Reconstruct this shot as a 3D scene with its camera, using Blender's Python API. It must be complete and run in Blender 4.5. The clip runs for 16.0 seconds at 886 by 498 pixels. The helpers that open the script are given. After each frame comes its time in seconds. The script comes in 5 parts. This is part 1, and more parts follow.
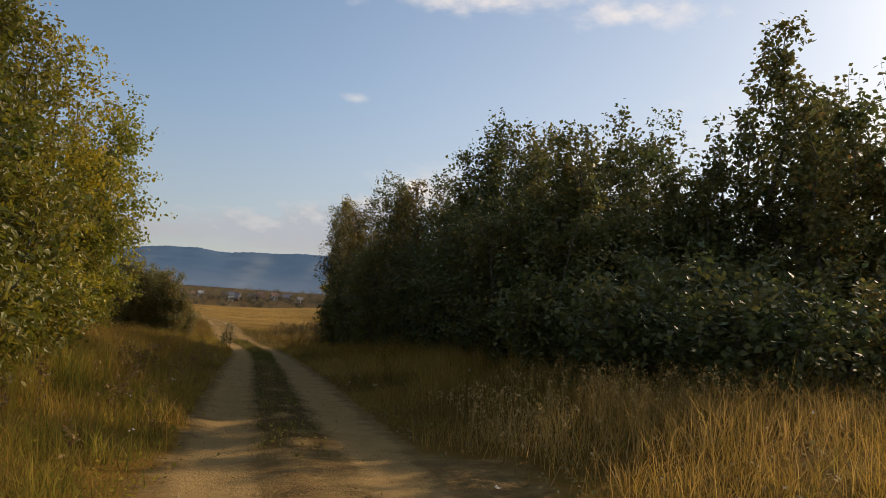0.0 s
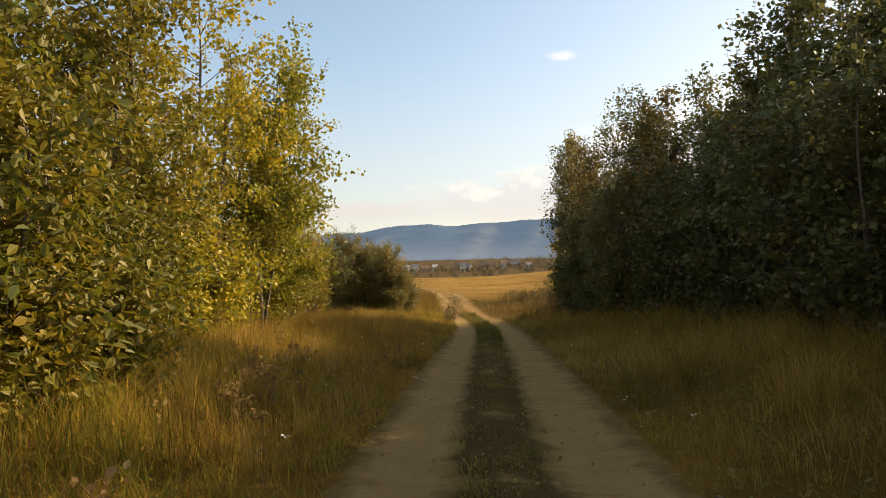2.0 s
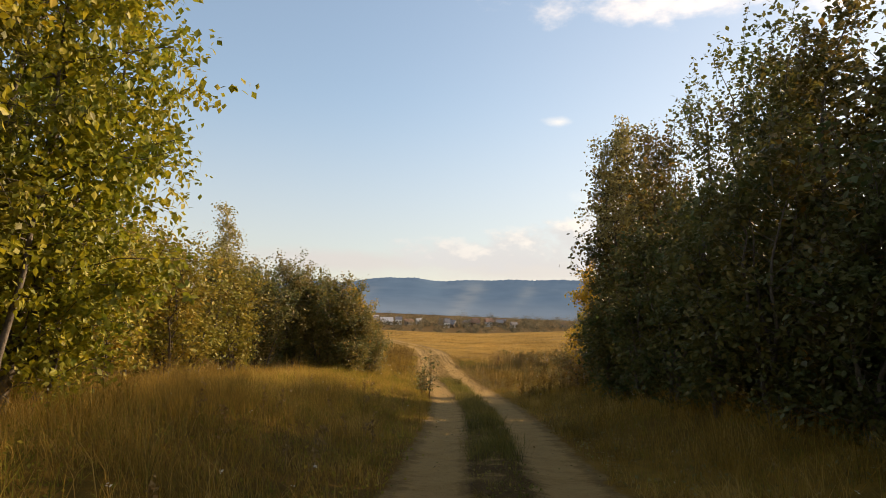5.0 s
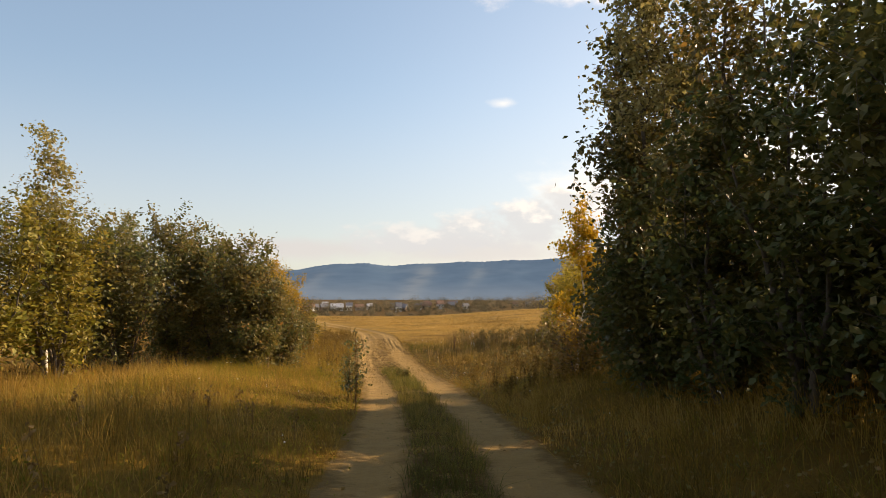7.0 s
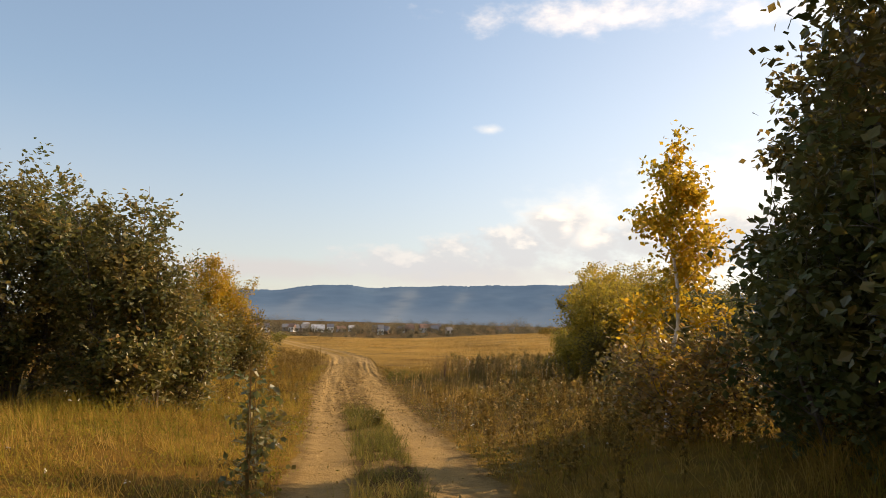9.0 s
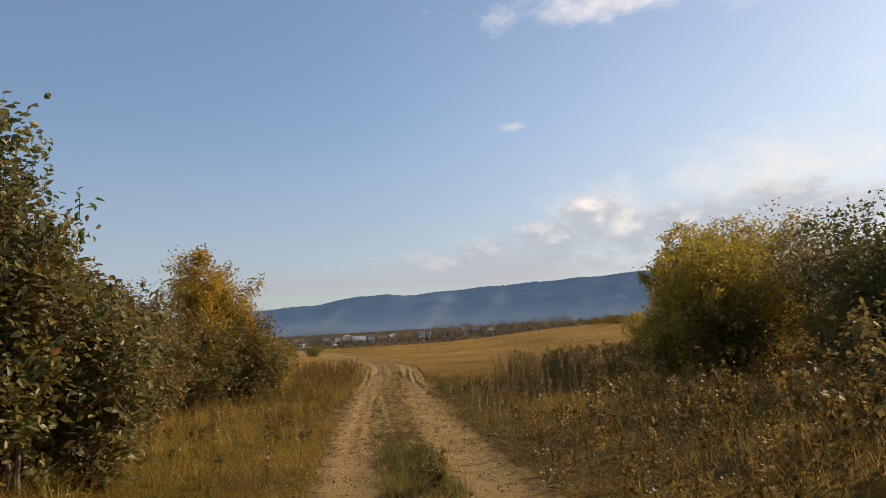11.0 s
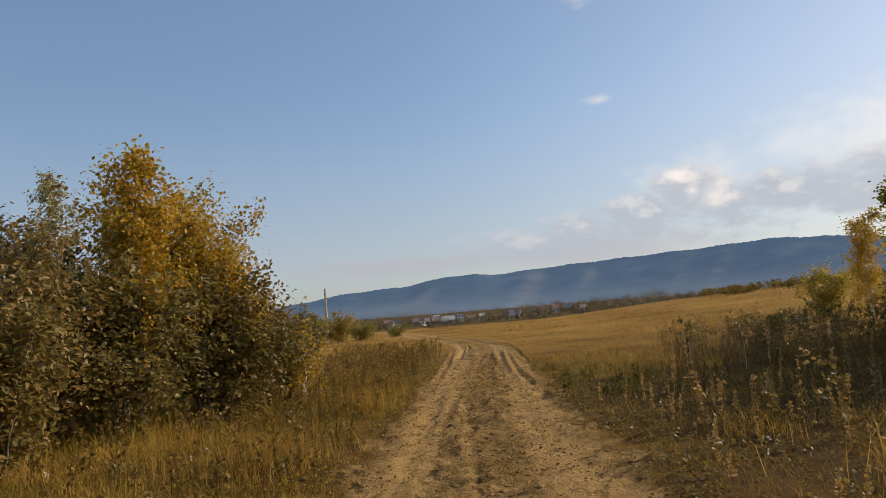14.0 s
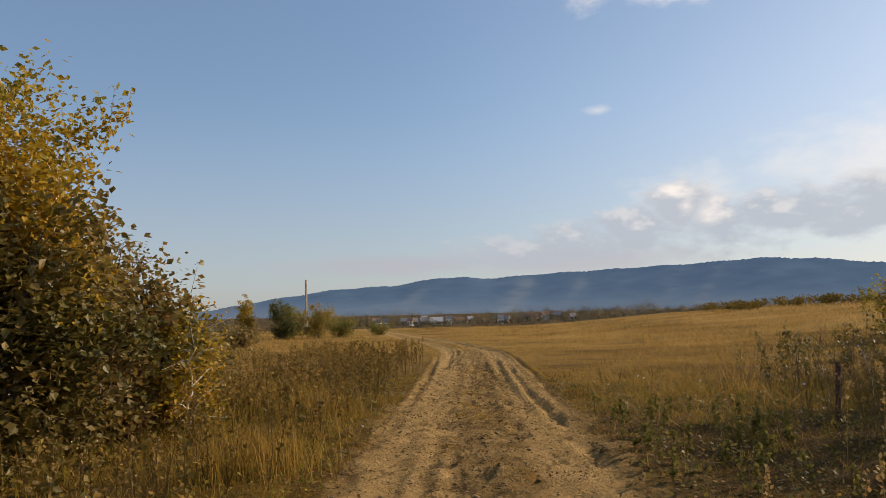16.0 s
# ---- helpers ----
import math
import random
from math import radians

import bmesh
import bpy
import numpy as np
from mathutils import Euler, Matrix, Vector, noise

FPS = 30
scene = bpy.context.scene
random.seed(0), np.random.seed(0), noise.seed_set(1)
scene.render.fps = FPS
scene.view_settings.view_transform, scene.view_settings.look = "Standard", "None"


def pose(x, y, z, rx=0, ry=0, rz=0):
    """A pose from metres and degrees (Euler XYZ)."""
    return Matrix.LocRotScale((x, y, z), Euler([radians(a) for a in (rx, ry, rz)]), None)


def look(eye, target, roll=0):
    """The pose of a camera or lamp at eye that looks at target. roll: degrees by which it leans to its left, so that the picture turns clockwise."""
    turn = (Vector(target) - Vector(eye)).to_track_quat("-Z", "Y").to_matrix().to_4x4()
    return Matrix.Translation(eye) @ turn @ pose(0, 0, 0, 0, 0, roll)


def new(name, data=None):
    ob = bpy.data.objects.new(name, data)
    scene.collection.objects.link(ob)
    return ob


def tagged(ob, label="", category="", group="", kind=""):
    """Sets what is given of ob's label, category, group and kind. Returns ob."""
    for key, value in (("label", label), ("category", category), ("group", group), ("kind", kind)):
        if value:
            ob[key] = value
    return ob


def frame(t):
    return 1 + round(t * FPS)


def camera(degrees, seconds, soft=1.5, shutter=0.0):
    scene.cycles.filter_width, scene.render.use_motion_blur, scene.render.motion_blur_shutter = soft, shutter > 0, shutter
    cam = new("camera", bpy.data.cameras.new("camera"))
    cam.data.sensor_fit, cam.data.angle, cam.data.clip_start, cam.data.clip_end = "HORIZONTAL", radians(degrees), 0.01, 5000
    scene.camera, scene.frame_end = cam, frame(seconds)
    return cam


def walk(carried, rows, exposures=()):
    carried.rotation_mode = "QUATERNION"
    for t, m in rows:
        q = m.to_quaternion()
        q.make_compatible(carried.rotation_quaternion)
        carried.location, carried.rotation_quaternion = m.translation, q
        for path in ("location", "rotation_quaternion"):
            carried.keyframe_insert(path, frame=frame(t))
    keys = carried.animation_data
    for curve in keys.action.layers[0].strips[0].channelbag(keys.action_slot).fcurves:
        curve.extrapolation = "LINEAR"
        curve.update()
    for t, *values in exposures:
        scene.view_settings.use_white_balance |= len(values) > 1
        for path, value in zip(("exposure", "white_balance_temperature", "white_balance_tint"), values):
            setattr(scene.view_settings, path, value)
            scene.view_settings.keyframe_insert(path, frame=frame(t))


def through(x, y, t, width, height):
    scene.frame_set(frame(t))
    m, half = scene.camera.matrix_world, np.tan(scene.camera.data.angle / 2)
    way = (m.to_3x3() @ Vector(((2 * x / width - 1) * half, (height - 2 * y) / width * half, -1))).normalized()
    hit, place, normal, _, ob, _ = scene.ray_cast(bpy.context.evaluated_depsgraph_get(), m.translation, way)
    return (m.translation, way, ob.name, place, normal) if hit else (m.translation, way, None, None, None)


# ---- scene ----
cam = camera(63.6, 16.0, soft=0.85)
PATH = [
    (0, (0.000, -0.000, 1.365), (0.545, 1.919, 1.513), 4.12),
    (0.5, (0.286, 1.477, 1.349), (0.585, 3.452, 1.454), 2.80),
    (1, (0.492, 3.034, 1.272), (0.678, 5.025, 1.273), 3.87),
    (1.5, (0.577, 4.620, 1.223), (0.608, 6.618, 1.155), 0.97),
    (2, (0.584, 6.143, 1.200), (0.517, 8.142, 1.228), -1.25),
    (2.5, (0.564, 7.728, 1.113), (0.301, 9.710, 1.099), -0.40),
    (3, (0.503, 9.424, 1.024), (0.249, 11.407, 0.944), 0.75),
    (3.5, (0.543, 11.138, 0.959), (0.454, 13.135, 0.914), 0.69),
    (4, (0.498, 12.812, 0.834), (0.479, 14.810, 0.932), -0.08),
    (4.5, (0.496, 14.520, 0.765), (0.493, 16.518, 0.871), 1.29),
    (5, (0.503, 16.220, 0.800), (0.470, 18.212, 0.982), 2.49),
    (5.2, (0.488, 16.941, 0.799), (0.561, 18.935, 0.930), 2.05),
    (7.3, (0.873, 24.934, 0.242), (1.003, 26.925, 0.382), -0.43),
    (7.5, (0.900, 25.736, 0.203), (1.039, 27.728, 0.317), -0.97),
    (8, (0.930, 27.691, 0.116), (0.980, 29.685, 0.262), -3.56),
    (8.5, (0.960, 29.552, 0.061), (1.043, 31.545, 0.207), -0.41),
    (8.7, (1.004, 30.242, 0.029), (1.151, 32.225, 0.239), 1.70),
    (10.8, (0.900, 37.036, -0.353), (1.068, 39.022, -0.194), -1.85),
    (11, (0.880, 37.610, -0.378), (0.938, 39.597, -0.161), -3.33),
    (11.5, (0.811, 39.139, -0.461), (0.905, 41.125, -0.251), 0.63),
    (12, (0.747, 40.804, -0.542), (0.742, 42.797, -0.370), -1.42),
    (12.5, (0.701, 42.368, -0.591), (0.600, 44.354, -0.377), -1.70),
    (13, (0.614, 43.884, -0.647), (0.582, 45.872, -0.430), -0.99),
    (13.5, (0.549, 45.454, -0.710), (0.395, 47.444, -0.587), -3.99),
    (14, (0.439, 46.941, -0.791), (0.251, 48.924, -0.614), -4.50),
    (14.5, (0.348, 48.370, -0.832), (0.180, 50.354, -0.641), -5.36),
    (15, (0.181, 49.609, -0.868), (0.012, 51.591, -0.664), -2.84),
    (15.5, (0.075, 50.975, -0.911), (-0.135, 52.957, -0.738), -1.82),
    (16, (-0.007, 52.343, -0.967), (-0.173, 54.328, -0.787), -1.36),
]
EXPOSURES = [(0.0, -0.05, 7200, 18), (0.5, 0.3, 7400, 18), (1.0, 0.6, 7700, 18), (1.5, 0.82, 8100, 18), (2.0, 0.77, 8350, 18), (2.5, 0.72, 8500, 19), (3.0, 0.8, 8500, 19), (3.5, 0.52, 8400, 19), (4.0, 0.52, 8350, 19), (5.0, 0.6, 8300, 19), (7.5, 0.62, 8200, 19), (8.7, 0.6, 8150, 19), (10.8, 0.06, 6950, 18), (11.1, 0.04, 6950, 18), (11.5, -0.16, 6900, 17), (12.0, -0.04, 6950, 18), (12.5, 0.02, 6950, 18), (16.0, 0.04, 6950, 18)]
walk(cam, [(t, look(eye, target, roll)) for t, eye, target, roll in PATH], EXPOSURES)

# ---- daylight ----
SUN_AZ, SUN_EL = radians(62), radians(27.5)
SUN_DIR = Vector((math.sin(SUN_AZ) * math.cos(SUN_EL), math.cos(SUN_AZ) * math.cos(SUN_EL), math.sin(SUN_EL)))
sun_data = bpy.data.lights.new("sun", "SUN")
sun_data.energy, sun_data.angle, sun_data.color = 4.8, radians(0.6), (1.0, 0.84, 0.6)
sun = new("sun", sun_data)
sun.matrix_world = look(SUN_DIR * 200, (0, 0, 0))

world = bpy.data.worlds.new("sky")
scene.world = world
world.use_nodes = True
wt = world.node_tree
wt.nodes.clear()


class Net:
    """Short hand for node trees."""

    def __init__(self, tree):
        self.tree = tree

    def add(self, kind, ins=None, **props):
        n = self.tree.nodes.new(kind)
        for k, v in props.items():
            if k == "operation":
                n.operation = v
            elif k == "blend_type":
                n.blend_type = v
            elif k == "data_type":
                n.data_type = v
            elif k == "attribute_name":
                n.attribute_name = v
        for k, v in (ins or {}).items():
            self.put(n.inputs[k], v)
        return n

    def put(self, socket, v):
        if isinstance(v, bpy.types.NodeSocket):
            self.tree.links.new(v, socket)
        else:
            socket.default_value = v

    def math(self, op, a, b=0.0, c=0.0):
        n = self.add("ShaderNodeMath", {0: a, 1: b, 2: c}, operation=op)
        return n.outputs[0]

    def mix(self, f, a, b, blend="MIX"):
        n = self.tree.nodes.new("ShaderNodeMix")
        n.data_type, n.blend_type = "RGBA", blend
        self.put(n.inputs[0], f), self.put(n.inputs[6], a), self.put(n.inputs[7], b)
        return n.outputs[2]

    def smooth(self, v, lo, hi, a=0.0, b=1.0):
        n = self.tree.nodes.new("ShaderNodeMapRange")
        n.interpolation_type = "SMOOTHSTEP"
        for k, x in zip((0, 1, 2, 3, 4), (v, lo, hi, a, b)):
            self.put(n.inputs[k], x)
        return n.outputs[0]

    def noise(self, vec, scale, detail=4.0, rough=0.55):
        n = self.add("ShaderNodeTexNoise", {"Scale": scale, "Detail": detail, "Roughness": rough})
        if vec is not None:
            self.put(n.inputs["Vector"], vec)
        return n.outputs["Fac"]


def sky():
    n = Net(wt)
    tex = wt.nodes.new("ShaderNodeTexSky")
    tex.sky_type, tex.sun_disc = "NISHITA", False
    tex.sun_elevation, tex.sun_rotation = SUN_EL, SUN_AZ
    tex.air_density, tex.dust_density, tex.ozone_density, tex.altitude = 1.0, 0.9, 2.2, 200
    co = wt.nodes.new("ShaderNodeTexCoord").outputs["Generated"]
    s = n.add("ShaderNodeSeparateXYZ", {0: co})
    deg = 57.2958
    az = n.math("MULTIPLY", n.math("ARCTAN2", s.outputs[0], s.outputs[1]), deg)
    el = n.math("MULTIPLY", n.math("ARCSINE", s.outputs[2]), deg)
    wide = n.add("ShaderNodeCombineXYZ", {0: n.math("MULTIPLY", az, 0.1), 1: n.math("MULTIPLY", el, 0.28), 2: 4.0}).outputs[0]
    wisp = n.noise(wide, 0.9, 5.0, 0.55)

    def field(blobs, da=0.0, de=0.0, rag=2.0):
        """Depth of a bank of clouds: blobs of half width w and half height h degrees round azimuth a and elevation e."""
        ca, ce = n.math("ADD", az, da), n.math("ADD", el, de)
        flat = n.add("ShaderNodeCombineXYZ", {0: n.math("MULTIPLY", ca, 0.3), 1: n.math("MULTIPLY", ce, 0.55), 2: 0.0}).outputs[0]
        puffs = n.math("MULTIPLY", n.math("SUBTRACT", n.noise(flat, 1.15, 8.0, 0.58), 0.5), rag)
        m = None
        for a, e, w, h in blobs:
            x = n.math("DIVIDE", n.math("SUBTRACT", ca, a), w)
            y = n.math("DIVIDE", n.math("SUBTRACT", ce, e), h)
            v = n.math("SUBTRACT", 1.0, n.math("SQRT", n.math("ADD", n.math("MULTIPLY", x, x), n.math("MULTIPLY", y, y))))
            m = v if m is None else n.math("MAXIMUM", m, v)
        return n.math("ADD", m, puffs)

    bank = [(13.6, 7.8, 2.6, 2.2), (16.4, 6.2, 2.8, 2.2), (10.4, 6.2, 3.6, 2.0), (6.0, 5.4, 4.6, 1.7), (1.0, 4.8, 5.5, 1.3), (21.0, 6.8, 5.5, 2.2), (28.0, 6.8, 6.5, 2.4)]
    thick = field(bank, 0, 0, 2.3)
    lit = n.smooth(n.math("SUBTRACT", thick, field(bank, 0.3, 0.7, 2.3)), 0.1, 0.75)
    lit = n.math("MULTIPLY", lit, n.smooth(az, -8.0, 13.0, 0.12, 0.4))
    bright = n.smooth(field([(13.4, 9.0, 1.4, 0.9), (15.9, 6.9, 1.5, 1.3), (14.2, 7.6, 0.9, 0.8), (17.0, 23.9, 13.0, 1.5), (30.0, 22.8, 7.0, 1.2)], 0, 0, 2.4), -0.1, 1.3)
    veil = n.smooth(field([(8.0, 15.5, 1.6, 0.5), (27.0, 10.0, 12.0, 4.5), (14.5, 8.4, 6.5, 3.4), (46.0, 13.0, 16.0, 6.0)], 0, 0, 1.4), 0.0, 1.2)
    haze = n.smooth(field([(6.0, 3.9, 15.0, 1.7), (-9.0, 3.9, 12.0, 1.2)], 0, 0, 0.8), 0.0, 0.8)
    # same clouds all round; those out of view are thickened for fill light
    behind = n.math("MULTIPLY", n.smooth(wisp, 0.48, 0.66), n.smooth(n.math("ABSOLUTE", az), 45.0, 70.0))
    low = n.math("MULTIPLY", n.smooth(el, 18.0, 2.0), 0.45)
    sun_side = n.math("MULTIPLY", n.math("MULTIPLY", n.smooth(az, -12.0, 45.0), n.smooth(el, 36.0, 8.0)), 0.29)
    col = n.mix(1.0, tex.outputs[0], (0.99, 1.09, 1.08, 1), "MULTIPLY")
    col = n.mix(0.22, col, (1.95, 3.3, 5.0, 1))
    col = n.mix(low, col, (3.3, 3.5, 3.95, 1))
    col = n.mix(sun_side, col, (7.3, 7.4, 7.3, 1))
    col = n.mix(n.math("MULTIPLY", veil, 0.5), col, (7.8, 7.75, 7.0, 1))
    col = n.mix(n.math("MULTIPLY", haze, 0.65), col, (3.65, 3.9, 4.35, 1))
    body = n.mix(lit, (3.65, 4.25, 4.85, 1), (8.0, 8.0, 7.5, 1))
    col = n.mix(n.math("MULTIPLY", n.smooth(thick, -0.2, 0.55), 0.82), col, body)
    col = n.mix(n.math("MULTIPLY", n.math("MAXIMUM", bright, behind), 0.65), col, (8.6, 8.3, 7.7, 1))
    bg = n.add("ShaderNodeBackground", {"Color": col, "Strength": 0.12})
    out = wt.nodes.new("ShaderNodeOutputWorld")
    wt.links.new(bg.outputs[0], out.inputs[0])


sky()

# ---- materials ----
def material(name):
    m = bpy.data.materials.new(name)
    m.use_nodes = True
    m.node_tree.nodes.clear()
    return m, Net(m.node_tree)


def finish(m, n, shader):
    out = n.tree.nodes.new("ShaderNodeOutputMaterial")
    n.tree.links.new(shader, out.inputs[0])
    return m


def surface(name, a, b, scale=3.0, rough=0.85, bump=0.3, bump_scale=40.0, metal=0.0):
    """A solid surface of two colours, mottled at two scales, with fine relief."""
    m, n = material(name)
    co = n.tree.nodes.new("ShaderNodeTexCoord").outputs["Object"]
    big, small = n.noise(co, scale), n.noise(co, bump_scale, 5.0)
    f = n.math("ADD", n.math("MULTIPLY", big, 0.65), n.math("MULTIPLY", small, 0.35))
    col = n.mix(n.smooth(f, 0.35, 0.65), (*a, 1), (*b, 1))
    bp = n.add("ShaderNodeBump", {"Strength": bump, "Distance": 0.02, "Height": small})
    sh = n.add("ShaderNodeBsdfPrincipled", {"Base Color": col, "Roughness": rough, "Metallic": metal, "Normal": bp.outputs[0]})
    return finish(m, n, sh.outputs[0])


def foliage(name, colours, through=0.35, rough=0.55, thing=0.35, gloss=0.35):
    """Leaves or blades: each one has its own tint, each plant leans to its own mean, light comes through."""
    m, n = material(name)
    tint = n.add("ShaderNodeAttribute", attribute_name="tint").outputs["Fac"]
    rnd = n.tree.nodes.new("ShaderNodeObjectInfo").outputs["Random"]
    f = n.math("ADD", n.math("MULTIPLY", tint, 1.0 - thing), n.math("MULTIPLY", rnd, thing))
    ramp = n.tree.nodes.new("ShaderNodeValToRGB")
    n.put(ramp.inputs[0], f)
    el = ramp.color_ramp.elements
    while len(el) < len(colours):
        el.new(0.5)
    for i, (p, c) in enumerate(colours):
        el[i].position, el[i].color = p, (*c, 1)
    co = n.tree.nodes.new("ShaderNodeTexCoord").outputs["Object"]
    patch = n.noise(co, 1.3, 2.0)
    col = n.mix(n.smooth(patch, 0.3, 0.75, 0.0, 0.5), ramp.outputs[0], n.mix(0.5, ramp.outputs[0], (*colours[-1][1], 1)))
    sh = n.add("ShaderNodeBsdfPrincipled", {"Base Color": col, "Roughness": rough, "Specular IOR Level": gloss})
    tr = n.add("ShaderNodeBsdfTranslucent", {"Color": col})
    mix = n.add("ShaderNodeMixShader", {0: through, 1: sh.outputs[0], 2: tr.outputs[0]})
    return finish(m, n, mix.outputs[0])


def ground_material():
    m, n = material("earth_and_litter")
    co = n.tree.nodes.new("ShaderNodeTexCoord").outputs["Object"]
    dirt = n.add("ShaderNodeAttribute", attribute_name="dirt").outputs["Fac"]
    big, mid, fine = n.noise(co, 0.22, 3.0), n.noise(co, 2.6, 5.0), n.noise(co, 38.0, 5.0, 0.65)
    long = n.add("ShaderNodeMapping", {"Scale": (6.0, 0.7, 1.0)})
    n.put(long.inputs[0], co)
    streak = n.noise(long.outputs[0], 2.0, 4.0)
    sand = n.mix(n.smooth(mid, 0.35, 0.65), (0.198, 0.12, 0.0458, 1), (0.292, 0.19, 0.0734, 1))
    sand = n.mix(n.smooth(streak, 0.45, 0.75, 0.0, 0.6), sand, (0.327, 0.22, 0.0891, 1))
    crumb = n.noise(co, 11.0, 6.0, 0.7)
    sand = n.mix(n.smooth(crumb, 0.5, 0.68, 0.0, 0.6), sand, (0.14, 0.0946, 0.0379, 1))
    blot = n.add("ShaderNodeMapping", {"Scale": (1.3, 3.2, 1.0)})
    n.put(blot.inputs[0], co)
    tread = n.noise(blot.outputs[0], 3.4, 6.0, 0.75)
    sand = n.mix(n.smooth(tread, 0.5, 0.64, 0.0, 0.7), sand, (0.122, 0.0801, 0.034, 1))
    sand = n.mix(n.smooth(fine, 0.52, 0.72, 0.0, 0.55), sand, (0.119, 0.0746, 0.0303, 1))
    # churned stretch: dark clods and cuts, the shade beside them put into the colour
    churn = n.add("ShaderNodeAttribute", attribute_name="churn").outputs["Fac"]
    across = n.add("ShaderNodeMapping", {"Scale": (1.5, 0.85, 1.0)})
    n.put(across.inputs[0], co)
    cuts_and_shade = n.noise(across.outputs[0], 4.6, 3.0, 0.6)
    # wheel lanes are packed smooth and pale, the strips between them stay crumbly
    lane = n.add("ShaderNodeAttribute", attribute_name="lane").outputs["Fac"]
    lane = n.smooth(n.math("ADD", lane, n.math("ADD", n.math("MULTIPLY", n.math("SUBTRACT", tread, 0.5), 2.6), n.math("MULTIPLY", n.math("SUBTRACT", mid, 0.5), 1.2))), 0.2, 0.9)
    sand = n.mix(n.math("MULTIPLY", n.math("SUBTRACT", 1.0, lane), n.smooth(tread, 0.4, 0.62, 0.1, 0.75)), sand, (0.15, 0.097, 0.034, 1))
    sand = n.mix(n.math("MULTIPLY", lane, 0.62), sand, (0.38, 0.25, 0.1, 1))
    sand = n.mix(n.math("MULTIPLY", churn, n.smooth(cuts_and_shade, 0.45, 0.33, 0.0, 0.6)), sand, (0.4, 0.265, 0.11, 1))
    sand = n.mix(n.math("MULTIPLY", churn, n.smooth(cuts_and_shade, 0.56, 0.61, 0.0, 0.85)), sand, (0.045, 0.03, 0.012, 1))
    litter = n.mix(n.smooth(big, 0.35, 0.65), (0.155, 0.0832, 0.0163, 1), (0.245, 0.141, 0.0236, 1))
    litter = n.mix(n.smooth(mid, 0.4, 0.7, 0.0, 0.6), litter, (0.0911, 0.0617, 0.0136, 1))
    litter = n.mix(n.smooth(fine, 0.45, 0.7, 0.0, 0.5), litter, (0.0547, 0.0327, 0.00999, 1))
    # patches of short dead growth and bare soil beside the track
    worn = n.add("ShaderNodeAttribute", attribute_name="worn").outputs["Fac"]
    soil = n.mix(n.smooth(fine, 0.4, 0.65), (0.09, 0.056, 0.023, 1), (0.036, 0.025, 0.011, 1))
    gold = n.add("ShaderNodeAttribute", attribute_name="gold").outputs["Fac"]
    litter = n.mix(gold, litter, n.mix(n.smooth(mid, 0.35, 0.7), (0.35, 0.215, 0.055, 1), (0.25, 0.15, 0.036, 1)))
    litter = n.mix(n.math("MULTIPLY", worn, 0.85), litter, soil)
    edge = n.math("ADD", dirt, n.math("MULTIPLY", n.math("SUBTRACT", mid, 0.5), 0.9))
    edge = n.math("ADD", edge, n.math("MULTIPLY", n.math("SUBTRACT", fine, 0.5), 0.5))
    col = n.mix(n.smooth(edge, 0.35, 0.6), litter, sand)
    h = n.math("ADD", n.math("ADD", n.math("MULTIPLY", mid, 0.4), n.math("MULTIPLY", fine, 0.35)), n.math("MULTIPLY", tread, -0.5))
    h = n.math("SUBTRACT", h, n.math("MULTIPLY", n.math("MULTIPLY", churn, cuts_and_shade), 0.7))
    bp = n.add("ShaderNodeBump", {"Strength": 1.0, "Distance": 0.09, "Height": h})
    sh = n.add("ShaderNodeBsdfPrincipled", {"Base Color": col, "Roughness": 0.95, "Specular IOR Level": 0.05, "Normal": bp.outputs[0]})
    return finish(m, n, sh.outputs[0])


def hill_material():
    """Far forested hills, haze of kilometres of air painted in: a plain glowing backdrop."""
    m, n = material("hazed_far_forest")
    co = n.tree.nodes.new("ShaderNodeTexCoord").outputs["Object"]
    mp = n.add("ShaderNodeMapping", {"Scale": (1.0, 1.0, 0.25)})
    n.put(mp.inputs[0], co)
    a, b = n.noise(co, 0.0035, 3.0), n.noise(mp.outputs[0], 0.009, 3.0)
    cut = n.add("ShaderNodeAttribute", attribute_name="clearing").outputs["Fac"]
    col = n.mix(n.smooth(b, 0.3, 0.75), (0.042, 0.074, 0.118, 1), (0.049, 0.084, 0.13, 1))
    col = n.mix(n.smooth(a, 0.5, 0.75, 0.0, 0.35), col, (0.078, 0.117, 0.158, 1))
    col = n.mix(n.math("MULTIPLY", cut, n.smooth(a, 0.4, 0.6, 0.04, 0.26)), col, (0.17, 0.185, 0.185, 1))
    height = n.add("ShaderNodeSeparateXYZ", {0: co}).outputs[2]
    # paler towards the foot: thicker haze put into the colour
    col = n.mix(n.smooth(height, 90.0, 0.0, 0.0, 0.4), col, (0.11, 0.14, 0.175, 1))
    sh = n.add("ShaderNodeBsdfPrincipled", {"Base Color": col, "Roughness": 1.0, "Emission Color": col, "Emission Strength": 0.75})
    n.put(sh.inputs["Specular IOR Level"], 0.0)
    return finish(m, n, sh.outputs[0])


